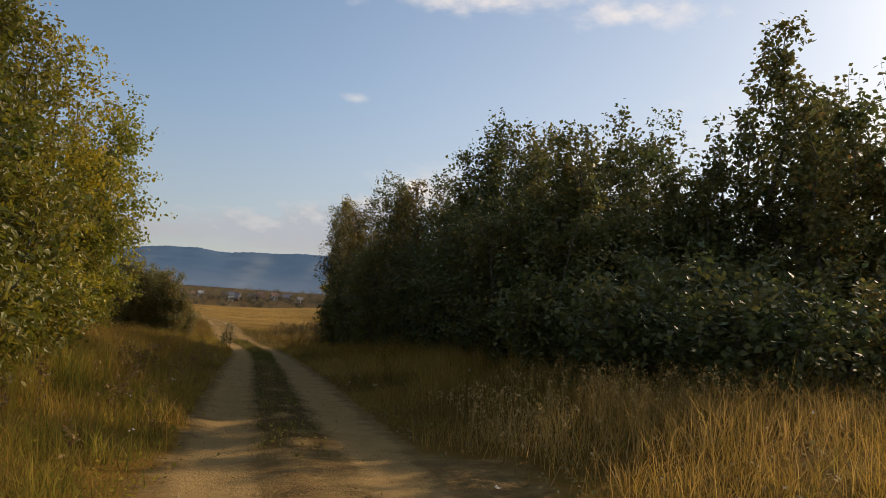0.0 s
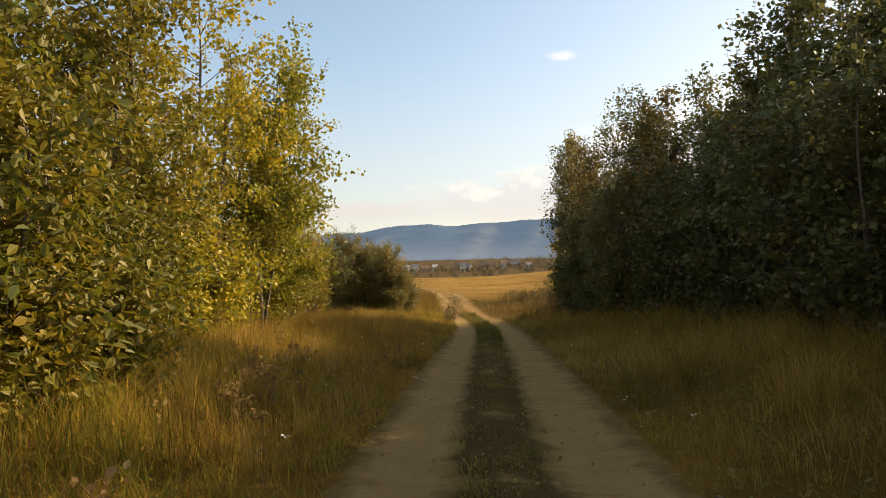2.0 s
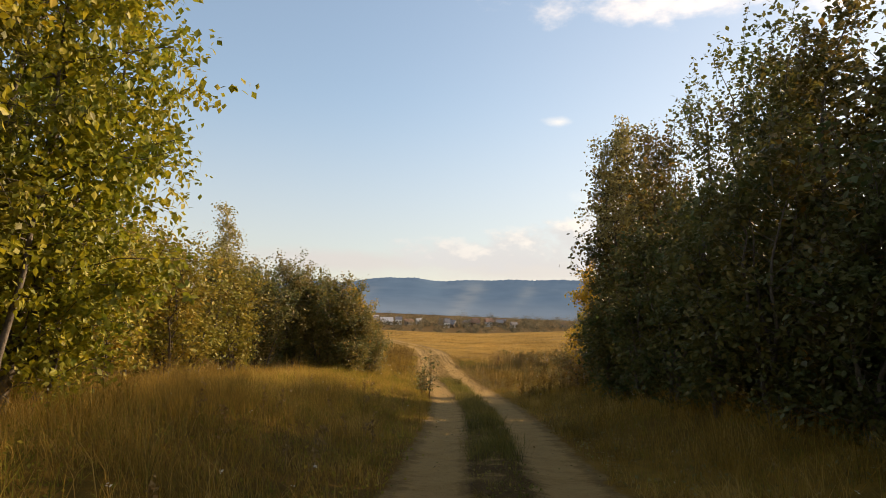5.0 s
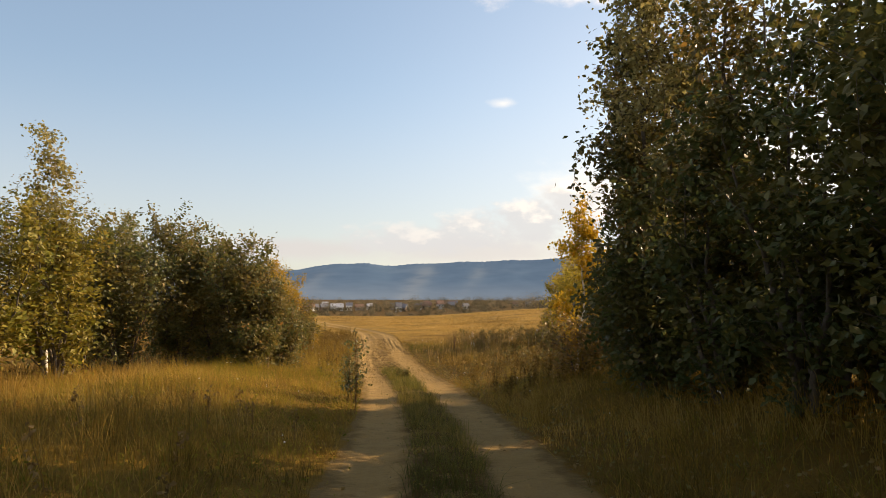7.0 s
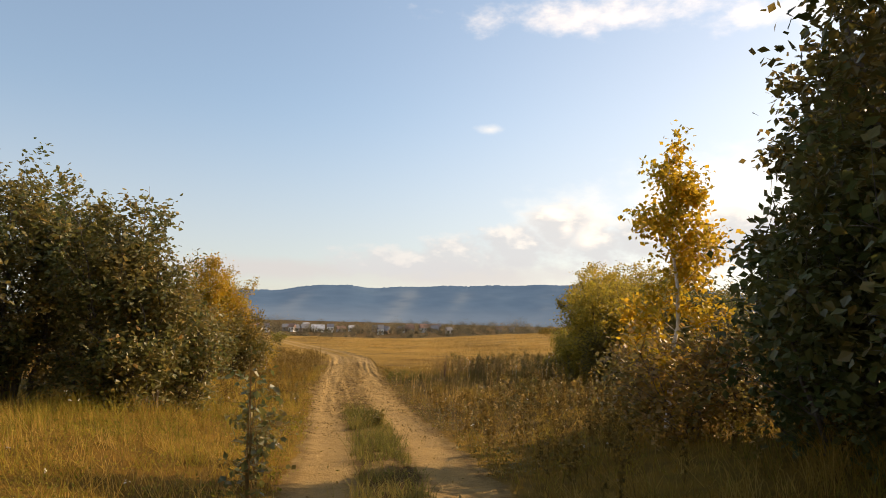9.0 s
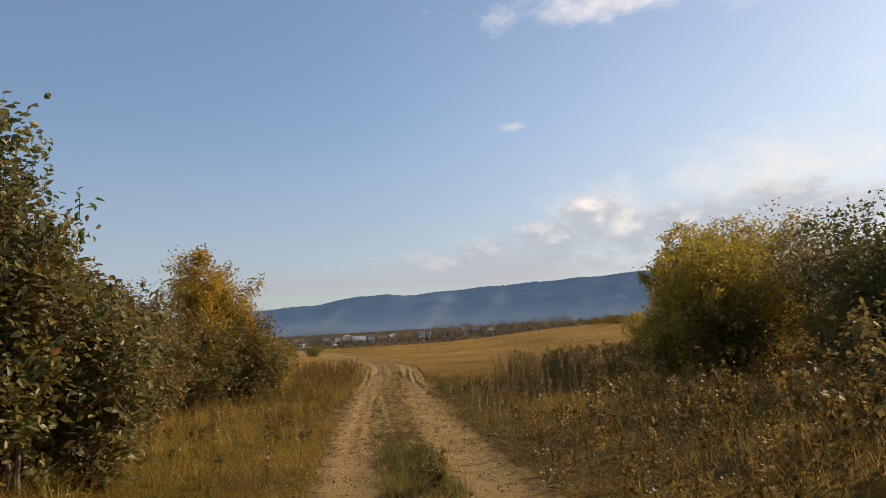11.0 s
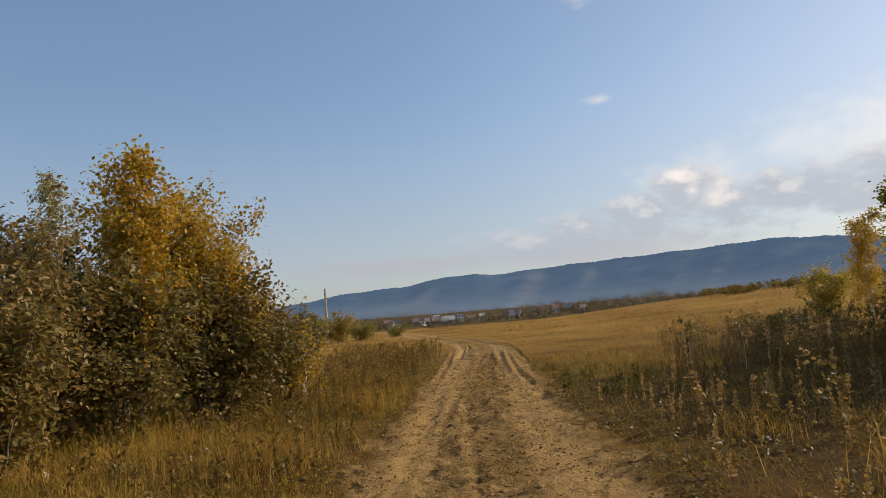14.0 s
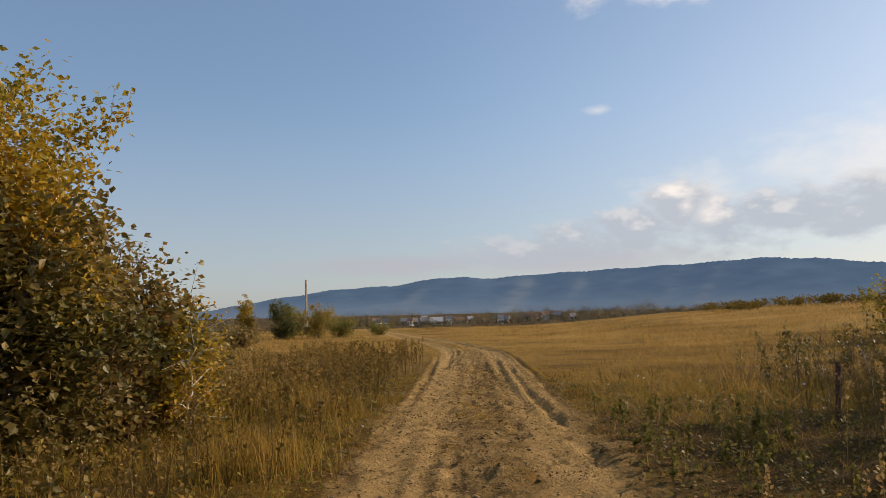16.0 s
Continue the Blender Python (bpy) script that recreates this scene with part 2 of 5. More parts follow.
GROUND, HILL = ground_material(), hill_material()
LEAF_DARK = foliage("alder_leaf", [(0.0, (0.042, 0.07, 0.024)), (0.5, (0.078, 0.108, 0.033)), (0.82, (0.15, 0.145, 0.04)), (1.0, (0.36, 0.19, 0.055))], 0.38)
LEAF_SUCKER = foliage("aspen_leaf", [(0.0, (0.055, 0.085, 0.03)), (0.45, (0.118, 0.14, 0.042)), (0.78, (0.24, 0.19, 0.054)), (1.0, (0.5, 0.25, 0.07))], 0.42, 0.45, 0.15, 0.5)
LEAF_OLIVE = foliage("turning_leaf", [(0.0, (0.0402, 0.0689, 0.0102)), (0.35, (0.102, 0.124, 0.0175)), (0.7, (0.234, 0.196, 0.0219)), (1.0, (0.335, 0.194, 0.0219))], 0.4, gloss=0.5)
LEAF_YELLOW = foliage("yellow_leaf", [(0.0, (0.0719, 0.123, 0.014)), (0.35, (0.183, 0.219, 0.024)), (0.7, (0.418, 0.349, 0.03)), (1.0, (0.528, 0.342, 0.03))], 0.4, gloss=0.5)
LEAF_BUSH = foliage("bush_leaf", [(0.0, (0.118, 0.146, 0.0273)), (0.45, (0.235, 0.224, 0.0349)), (0.8, (0.393, 0.276, 0.0436)), (1.0, (0.51, 0.208, 0.0545))], 0.33)
LEAF_GOLD = foliage("birch_leaf", [(0.0, (0.1, 0.125, 0.03)), (0.3, (0.32, 0.26, 0.031)), (0.65, (0.5, 0.31, 0.024)), (1.0, (0.42, 0.2, 0.024))], 0.42, thing=0.12)
LEAF_BRIGHT = foliage("bright_birch_leaf", [(0.0, (0.2, 0.19, 0.03)), (0.35, (0.42, 0.32, 0.035)), (0.75, (0.62, 0.4, 0.035)), (1.0, (0.6, 0.3, 0.03))], 0.5, thing=0.1)
LEAF_SHADE = foliage("shade_leaf", [(0.0, (0.0652, 0.072, 0.0196)), (0.45, (0.14, 0.125, 0.0309)), (0.8, (0.261, 0.176, 0.0421)), (1.0, (0.447, 0.216, 0.0491))], 0.42, 0.5, gloss=0.4)
LEAF_RUST = foliage("rust_leaf", [(0.0, (0.0907, 0.112, 0.0316)), (0.4, (0.194, 0.164, 0.0474)), (0.75, (0.285, 0.164, 0.0527)), (1.0, (0.349, 0.238, 0.0632))], 0.42, 0.5, gloss=0.4)
LEAF_WILLOW = foliage("willow_leaf", [(0.0, (0.135, 0.152, 0.0303)), (0.4, (0.272, 0.238, 0.0363)), (0.8, (0.448, 0.317, 0.0424)), (1.0, (0.543, 0.356, 0.0484))], 0.5)
LEAF_PALE = foliage("pale_leaf", [(0.0, (0.17, 0.18, 0.07)), (0.5, (0.3, 0.27, 0.1)), (1.0, (0.42, 0.33, 0.13))], 0.45)
GRASS_DRY = foliage("dry_grass", [(0.0, (0.0909, 0.0673, 0.0153)), (0.3, (0.205, 0.13, 0.026)), (0.65, (0.36, 0.22, 0.042)), (1.0, (0.521, 0.349, 0.109))], 0.48, 0.7, 0.05, 0.08)
GRASS_GOLD = foliage("golden_grass", [(0.0, (0.0875, 0.0603, 0.018)), (0.35, (0.227, 0.14, 0.0385)), (0.7, (0.401, 0.244, 0.0706)), (1.0, (0.493, 0.322, 0.128))], 0.5, 0.8, 0.05, 0.03)
GRASS_GREEN = foliage("green_grass", [(0.0, (0.085, 0.095, 0.0168)), (0.5, (0.215, 0.19, 0.0288)), (1.0, (0.4, 0.285, 0.048))], 0.48, 0.7, 0.05, 0.08)
HUMP_GREEN = foliage("hump_grass_blade", [(0.0, (0.07, 0.078, 0.021)), (0.5, (0.16, 0.148, 0.036)), (1.0, (0.32, 0.235, 0.068))], 0.45, 0.7, 0.05, 0.08)
STALK = foliage("dry_stalk", [(0.0, (0.125, 0.08, 0.036)), (0.5, (0.25, 0.16, 0.066)), (1.0, (0.43, 0.3, 0.13))], 0.3, 0.8, 0.05, 0.08)
WEED = foliage("dead_weed", [(0.0, (0.09, 0.058, 0.024)), (0.4, (0.2, 0.12, 0.048)), (0.75, (0.33, 0.21, 0.085)), (1.0, (0.56, 0.42, 0.22))], 0.4, 0.75, 0.05, 0.1)
VERGE_WEED = foliage("verge_weed", [(0.0, (0.07, 0.052, 0.016)), (0.4, (0.155, 0.1, 0.026)), (0.75, (0.27, 0.165, 0.04)), (1.0, (0.46, 0.31, 0.09))], 0.42, 0.75, 0.05, 0.1)
PALE_STRAW = foliage("pale_straw", [(0.0, (0.31, 0.184, 0.051)), (0.6, (0.455, 0.294, 0.0966)), (1.0, (0.563, 0.397, 0.159))], 0.3, 0.7, 0.05)
WHITE_FLOWER = foliage("white_flower", [(0.0, (0.62, 0.58, 0.48)), (1.0, (0.85, 0.83, 0.78))], 0.2, 0.8, 0.05)
FAR_SHRUB_LEAF = foliage("far_shrub_leaf", [(0.0, (0.085, 0.078, 0.0224)), (0.5, (0.178, 0.132, 0.035)), (1.0, (0.289, 0.173, 0.049))], 0.3, 0.9, 0.05, 0.0)
LEAF_EDGE = foliage("alder_edge_leaf", [(0.0, (0.036, 0.055, 0.018)), (0.55, (0.074, 0.085, 0.024)), (0.8, (0.17, 0.13, 0.036)), (1.0, (0.54, 0.27, 0.055))], 0.4, 0.42, 0.1, 0.5)
FAR_WOOD = foliage("far_wood", [(0.0, (0.045, 0.05, 0.035)), (0.45, (0.16, 0.14, 0.09)), (1.0, (0.33, 0.255, 0.15))], 0.2, 0.9, 0.05, 0.0)
BARK = surface("grey_bark", (0.07, 0.055, 0.042), (0.15, 0.125, 0.1), 6.0, 0.9, 0.6)
BIRCH_BARK = surface("birch_bark", (0.42, 0.4, 0.36), (0.82, 0.79, 0.74), 5.0, 0.75, 0.4)
CLOD = surface("dry_clod", (0.13, 0.088, 0.037), (0.26, 0.175, 0.074), 9.0, 0.95, 0.5)
POLE_WOOD = surface("weathered_pole", (0.3, 0.25, 0.2), (0.48, 0.42, 0.34), 3.0, 0.85, 0.4)
POST_WOOD = surface("dark_post", (0.06, 0.03, 0.022), (0.14, 0.07, 0.05), 8.0, 0.9, 0.5)
WALLS = [surface("white_render", (0.66, 0.65, 0.62), (0.8, 0.79, 0.76), 0.4, 0.9, 0.1, 3.0), surface("grey_boards", (0.2, 0.18, 0.16), (0.32, 0.29, 0.26), 0.5, 0.9, 0.1, 3.0),
         surface("brown_boards", (0.17, 0.11, 0.075), (0.28, 0.19, 0.13), 0.5, 0.9, 0.1, 3.0), surface("pale_boards", (0.42, 0.4, 0.36), (0.56, 0.53, 0.48), 0.5, 0.9, 0.1, 3.0)]
ROOFS = [surface("slate_roof", (0.13, 0.13, 0.14), (0.22, 0.22, 0.23), 0.5, 0.8, 0.1, 3.0), surface("rusty_roof", (0.2, 0.11, 0.08), (0.3, 0.17, 0.12), 0.5, 0.8, 0.1, 3.0),
         surface("zinc_roof", (0.36, 0.37, 0.39), (0.5, 0.51, 0.53), 0.5, 0.55, 0.1, 3.0)]
PANE = surface("dark_pane", (0.03, 0.035, 0.04), (0.05, 0.055, 0.06), 0.5, 0.15, 0.0, 3.0)
BRICK = surface("chimney_brick", (0.25, 0.12, 0.08), (0.34, 0.18, 0.12), 2.0, 0.9, 0.2, 9.0)

# ---- mesh helpers ----
def mesh(name, v, tris, mat, tint=None, smooth=False):
    """A mesh from arrays of points and triangles; tint: one number a point, for the material."""
    v, tris = np.ascontiguousarray(v, np.float32), np.ascontiguousarray(tris, np.int32)
    me = bpy.data.meshes.new(name)
    me.vertices.add(len(v))
    me.vertices.foreach_set("co", v.ravel())
    me.loops.add(tris.size)
    me.loops.foreach_set("vertex_index", tris.ravel())
    me.polygons.add(len(tris))
    me.polygons.foreach_set("loop_start", np.arange(0, tris.size, 3, dtype=np.int32))
    me.polygons.foreach_set("use_smooth", np.full(len(tris), smooth))
    if tint is not None:
        me.attributes.new("tint", "FLOAT", "POINT").data.foreach_set("value", np.ascontiguousarray(tint, np.float32))
    me.materials.append(mat)
    me.update(calc_edges=True)
    return me


def child(name, me, parent, label=""):
    ob = new(name, me)
    ob.parent = parent
    return tagged(ob, label)


def part(name, bm, mat, parent, label=""):
    me = bpy.data.meshes.new(name)
    bm.to_mesh(me)
    bm.free()
    me.materials.append(mat)
    return child(name, me, parent, label)


def smoothstep(v, lo, hi):
    k = np.clip((np.asarray(v, float) - lo) / (hi - lo), 0, 1)
    return k * k * (3 - 2 * k)


def wave(x, y, scale, seed):
    """Cheap smooth unevenness of about -1 to 1."""
    r = np.random.RandomState(seed)
    out = 0
    for k in range(5):
        a, f, p = r.uniform(0, 6.28), r.uniform(0.6, 1.7) / scale, r.uniform(0, 6.28)
        out = out + np.sin((x * np.cos(a) + y * np.sin(a)) * f * 6.28 + p)
    return out / 3.2


# ---- the lie of the land ----
TRACK_Y = [-40, -10, 0, 14, 24, 34, 42.5, 50.8, 57.8, 66.8, 74, 80, 84, 89, 96, 107, 125, 158, 200]
TRACK_X = [0.2, 0.45, 0.6, 0.84, 1.1, 1.3, 0.98, 0.25, -0.2, -0.6, -1.0, -1.3, -1.75, -2.7, -4.2, -6.9, -11.2, -20, -34]
SLOPE_Y = [-40, -5, 1, 7, 13, 19, 25, 31, 37, 43.5, 49.8, 55.8, 61.8, 67.8, 73.8, 80.8, 96, 121, 151]
SLOPE_Z = [0.9, 0.18, 0.0, -0.21, -0.48, -0.72, -1.07, -1.4, -1.73, -2.0, -2.2, -2.25, -2.29, -2.34, -2.41, -2.52, -2.68, -2.95, -3.15]


def track_x(y):
    y = np.asarray(y, float)
    return (np.interp(y - 2, TRACK_Y, TRACK_X) + np.interp(y, TRACK_Y, TRACK_X) + np.interp(y + 2, TRACK_Y, TRACK_X)) / 3


def land(x, y):
    """Height of the ground without the wheel ruts."""
    x, y = np.asarray(x, float), np.asarray(y, float)
    u = x - track_x(np.minimum(y, 200))
    z = (np.interp(y - 2, SLOPE_Y, SLOPE_Z) + np.interp(y, SLOPE_Y, SLOPE_Z) + np.interp(y + 2, SLOPE_Y, SLOPE_Z)) / 3
    fade = smoothstep(y, 52, 40)
    z = z + 0.42 * fade * smoothstep(-u, 1.3, 4.2) + 0.5 * fade * smoothstep(u, 1.7, 4.6)
    z = z + 2.25 * smoothstep(x, 1, 42) * smoothstep(y, 35, 95)
    z = z + 0.06 * wave(x, y, 7, 3) * smoothstep(abs(u), 1.5, 4) + 0.012 * wave(x, y, 1.9, 4)
    far = np.maximum(y, np.hypot(x, y) * 0.9)
    z = z - 8 * smoothstep(far, 150, 420) + 6 * smoothstep(far, 480, 1100)
    return z


def dirt_share(u, y):
    """1 on bare earth, 0 under grass."""
    left = np.exp(-(((u + 0.76) / (0.47 + 0.05 * wave(u * 0.2, y, 1.7, 26))) ** 4))
    right = np.exp(-(((u - 0.82) / (0.51 + 0.05 * wave(u * 0.2, y, 1.5, 27))) ** 4))
    far = smoothstep(y, 47, 54) * smoothstep(y, 92, 76)
    wide = np.exp(-(((u - 0.05 - 0.15 * wave(u, y, 4.0, 22)) / (1.4 + 0.22 * wave(u, y, 1.6, 23))) ** 6)) * far * (0.7 + 0.28 * wave(u * 0.6, y, 0.9, 21))
    mid = np.exp(-((u / 0.36) ** 2)) * (0.42 + 0.3 * wave(u, y, 1.3, 24))
    start = np.exp(-(((u - 0.4) / 1.9) ** 4)) * smoothstep(y, 8.6, 6.5) * 0.9
    return np.clip(np.maximum.reduce([left, right, wide, mid, start]) * smoothstep(y, 190, 150), 0, 1)


def lane_share(u, y):
    """1 where wheels have packed the earth."""
    far = smoothstep(y, 40, 52)
    out = 0.0
    for at, wide, sway, freq, ph, s in ((-0.74, 0.33, 0.08, 0.21, 0.5, 1.0), (0.8, 0.35, 0.09, 0.17, 2.0, 1.0), (-0.22, 0.1, 0.1, 0.27, 1.1, 0.7), (1.08, 0.12, 0.1, 0.23, 4.0, 0.7), (-1.12, 0.1, 0.08, 0.19, 3.0, 0.5)):
        c = at + sway * far * np.sin(y * freq + ph)
        out = np.maximum(out, s * np.exp(-(((u - c) / wide) ** 4)) * (1.0 if s == 1.0 else far))
    return out


TYRES = [(-1.12, 0.07, 0.045, 0.10, 0.21, 0.4), (-0.8, 0.1, 0.035, 0.06, 0.33, 1.9), (-0.48, 0.06, 0.03, 0.09, 0.27, 3.1), (-0.2, 0.05, 0.028, 0.16, 0.19, 5.0), (0.36, 0.07, 0.035, 0.07, 0.31, 0.9),
         (0.62, 0.11, 0.05, 0.05, 0.23, 2.6), (0.95, 0.07, 0.06, 0.12, 0.29, 4.2), (1.25, 0.06, 0.04, 0.1, 0.17, 1.2)]


def ruts(u, y):
    deep = 0.036 + 0.075 * smoothstep(y, 70, 76) * smoothstep(y, 125, 100) + 0.006 * np.sin(y * 0.7) + 0.004 * np.sin(y * 1.9 + 1)
    far = smoothstep(y, 45, 52) * smoothstep(y, 104, 88)
    z = -deep * (1 - 0.55 * far) * (np.exp(-(((u + 0.74 - 0.05 * np.sin(y * 0.4)) / 0.34) ** 2)) + np.exp(-(((u - 0.8 - 0.06 * np.sin(y * 0.31 + 1)) / 0.37) ** 2)))
    bend = smoothstep(y, 60, 70)
    for at, wide, d, sway, freq, ph in TYRES:
        c = at + sway * np.sin(y * freq + ph)
        on = smoothstep(np.sin(y * freq * 0.9 + ph * 2.3) + 0.5 * np.sin(y * 2.3 + ph), -0.5, 0.6)
        z = z - (0.5 + 0.25 * bend) * d * far * on * np.exp(-(((u - c) / wide) ** 4))
        z = z + (0.4 + 0.15 * bend) * d * far * on * (np.exp(-(((u - c - 1.8 * wide) / (0.6 * wide)) ** 2)) + np.exp(-(((u - c + 1.8 * wide) / (0.6 * wide)) ** 2)))
    rough = 0.0035 + 0.022 * far
    z = z + rough * (wave(u, y, 0.75, 11) + 0.8 * wave(u, y * 1.5, 0.3, 12) + 0.6 * wave(u * 1.3, y, 0.17, 13)) * np.exp(-((u / 2.0) ** 4))
    # crumbly ridges pushed up between and beside the wheel lanes
    crumble = smoothstep(wave(u, y * 0.7, 0.55, 15) + 0.8 * wave(u * 1.2, y, 0.3, 16), 0.25, 1.0) * (1 - 0.65 * lane_share(u, y)) * np.exp(-((u / 1.9) ** 6))
    z = z + 0.042 * far * crumble * (0.4 + 0.6 * smoothstep(wave(u, y * 0.5, 2.3, 17), -0.5, 0.5))
    hump = smoothstep(y, 54, 46)
    z = z + hump * 0.018 * np.exp(-(((u - 0.05 * np.sin(y * 0.8)) / 0.22) ** 2)) * (1 + 0.7 * wave(u, y, 0.9, 14))
    return z


def worn_share(x, y):
    """1 where only short dead growth covers the soil, beside the track past the golden birch."""
    u = x - track_x(np.minimum(y, 200))
    a = 1.25 * smoothstep(u, 0.8, 1.5) * smoothstep(u, 8.5, 5.0) * smoothstep(y, 42, 47) * smoothstep(y, 65, 60)
    b = smoothstep(-u, 0.9, 1.2) * smoothstep(-u, 5.5, 2.6) * smoothstep(y, 50, 56) * smoothstep(y, 86, 74)
    far = np.maximum(y, np.hypot(x, y) * 0.9)
    return np.clip((a + 0.75 * b) * (0.75 + 0.35 * wave(x, y, 1.7, 31)) + 0.75 * smoothstep(wave(x, y * 1.5, 6.5, 35) + 0.5 * wave(x, y * 1.3, 2.2, 36), 0.15, 1.1) * smoothstep(y, 60, 68) * smoothstep(np.abs(u), 1.2, 2.5) + 0.9 * smoothstep(far, 180, 270) + 0.9 * smoothstep(np.abs(u), 0.6, 0.4) * smoothstep(y, 56, 48), 0, 1)


def gold_share(x, y):
    """Where the meadow is ripest."""
    far = np.maximum(y, np.hypot(x, y) * 0.9)
    return np.clip(smoothstep(y, 60, 85) * smoothstep(far, 260, 175) * (0.65 + 0.3 * wave(x, y * 1.6, 26, 33) + 0.15 * wave(x, y, 7, 34)), 0, 1)


def ground_z(x, y):
    return land(x, y) + ruts(np.asarray(x) - track_x(np.minimum(y, 200)), np.asarray(y, float))


def ground():
    near = np.arange(-1.85, 1.8501, 0.052)
    side = [1.95, 2.1, 2.3, 2.6, 2.9, 3.3, 3.8, 4.4, 5.1, 6, 7, 8.2, 9.6, 11.5, 14, 17, 21, 26, 33, 42, 54, 70, 95, 130, 180, 260, 400, 650, 1100, 1900, 3400, 5000]
    us = np.r_[-np.array(side[::-1]), near, side]
    ys = np.r_[-900, -400, -180, -90, np.arange(-45, -4, 2.5), np.arange(-4, 42, 0.25), np.arange(42, 70, 0.1), np.arange(70, 110, 0.4), np.arange(110, 200, 3), np.arange(200, 500, 15), np.arange(500, 1200, 50), 1500, 2000, 2800, 3800, 4900]
    u, y = np.meshgrid(us, ys)
    x = u + track_x(np.minimum(y, 200))
    z = land(x, y) + ruts(u, y)
    n, m = u.shape
    i = (np.arange(n - 1)[:, None] * m + np.arange(m - 1)).ravel()
    tris = np.r_[np.c_[i, i + 1, i + m + 1], np.c_[i, i + m + 1, i + m]]
    me = mesh("ground", np.c_[x.ravel(), y.ravel(), z.ravel()], tris, GROUND, smooth=True)
    me.attributes.new("dirt", "FLOAT", "POINT").data.foreach_set("value", dirt_share(u, y).ravel().astype(np.float32))
    me.attributes.new("lane", "FLOAT", "POINT").data.foreach_set("value", lane_share(u, y).ravel().astype(np.float32))
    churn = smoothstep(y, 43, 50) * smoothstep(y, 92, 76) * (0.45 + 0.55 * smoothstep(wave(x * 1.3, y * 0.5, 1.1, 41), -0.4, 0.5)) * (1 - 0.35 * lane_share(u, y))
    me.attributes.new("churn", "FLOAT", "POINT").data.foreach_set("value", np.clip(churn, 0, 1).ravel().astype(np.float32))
    me.attributes.new("worn", "FLOAT", "POINT").data.foreach_set("value", worn_share(x, y).ravel().astype(np.float32))
    me.attributes.new("gold", "FLOAT", "POINT").data.foreach_set("value", gold_share(x, y).ravel().astype(np.float32))
    tagged(new("ground", me), "golden dry meadow with a sandy two-rut dirt track", "ground", kind="structure")


ground()

# ---- hills on the horizon ----
RIDGE = [(-75, 0.4), (-50, 0.7), (-30, 0.4), (-22.5, 0.6), (-18.8, 1.25), (-13.1, 2.05), (-8.6, 2.25), (-5.0, 2.8), (-3.2, 2.82), (-1.3, 2.64), (3.1, 2.9), (9.2, 3.12), (14.3, 3.27), (19, 3.48), (23, 3.2), (27, 2.65), (38, 2.0), (60, 1.4), (80, 1.2)]


def hills():
    r = np.random.RandomState(5)
    az = np.arange(-75, 80.01, 0.12)
    top = np.interp(az, [a for a, e in RIDGE], [e for a, e in RIDGE])
    top = np.convolve(np.pad(top, 4, "edge"), np.ones(9) / 9, "valid") + 0.03 * np.sin(az * 1.7)
    teeth = r.normal(0, 1.1, len(az))
    rows, v, cut = 9, [], []
    for k in range(rows):
        f = k / (rows - 1)
        dist = 2600 + 900 * f
        height = 3500 * np.tan(np.radians(top)) * f ** 1.15 - 3 * (1 - f)
        height = height + 2 * np.sin(az * 0.9 + k) * f * (1 - f) + teeth * (k == rows - 1)
        v.append(np.c_[dist * np.sin(np.radians(az)), dist * np.cos(np.radians(az)), height])
        lean = az - 2.2 * (f - 0.5)
        cut.append(sum(np.exp(-(((lean - a) / w) ** 2)) * s for a, w, s in ((-7.2, 0.9, 0.6), (1.2, 0.9, 1.0), (5.6, 0.6, 0.7), (12.5, 0.9, 0.5), (15.4, 0.5, 0.9))) * smoothstep(f, 0.98, 0.8))
    m = len(az)
    i = (np.arange(rows - 1)[:, None] * m + np.arange(m - 1)).ravel()
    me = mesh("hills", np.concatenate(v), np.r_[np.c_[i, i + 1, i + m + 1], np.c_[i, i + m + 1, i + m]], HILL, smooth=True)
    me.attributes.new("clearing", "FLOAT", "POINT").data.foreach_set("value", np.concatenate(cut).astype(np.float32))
    tagged(new("backdrop_hills", me), "long forested ridge far on the horizon, painted blue-grey with haze", "hill", kind="structure")


hills()


# ---- trees ----
def tube(path, r0, r1, sides):
    """Points and triangles of a tapered, bent round limb."""
    path = np.asarray(path, float)
    n = len(path)
    way = np.gradient(path, axis=0)
    way /= np.linalg.norm(way, axis=1, keepdims=True) + 1e-9
    ref = np.where(abs(way[:, 2:3]) > 0.9, [[1.0, 0, 0]], [[0, 0, 1.0]])
    a = np.cross(way, ref)
    a /= np.linalg.norm(a, axis=1, keepdims=True) + 1e-9
    b = np.cross(way, a)
    th = np.arange(sides) * 2 * np.pi / sides
    r = np.linspace(r0, r1, n)[:, None, None]
    v = path[:, None] + r * (np.cos(th)[None, :, None] * a[:, None] + np.sin(th)[None, :, None] * b[:, None])
    i = np.arange(n - 1)[:, None] * sides + np.arange(sides)
    j = np.arange(n - 1)[:, None] * sides + (np.arange(sides) + 1) % sides
    i, j = i.ravel(), j.ravel()
    return v.reshape(-1, 3), np.r_[np.c_[i, j, j + sides], np.c_[i, j + sides, i + sides]]


def join(pieces):
    v, t, at = [], [], 0
    for a, b in pieces:
        v.append(a), t.append(b + at)
        at += len(a)
    return np.concatenate(v), np.concatenate(t)


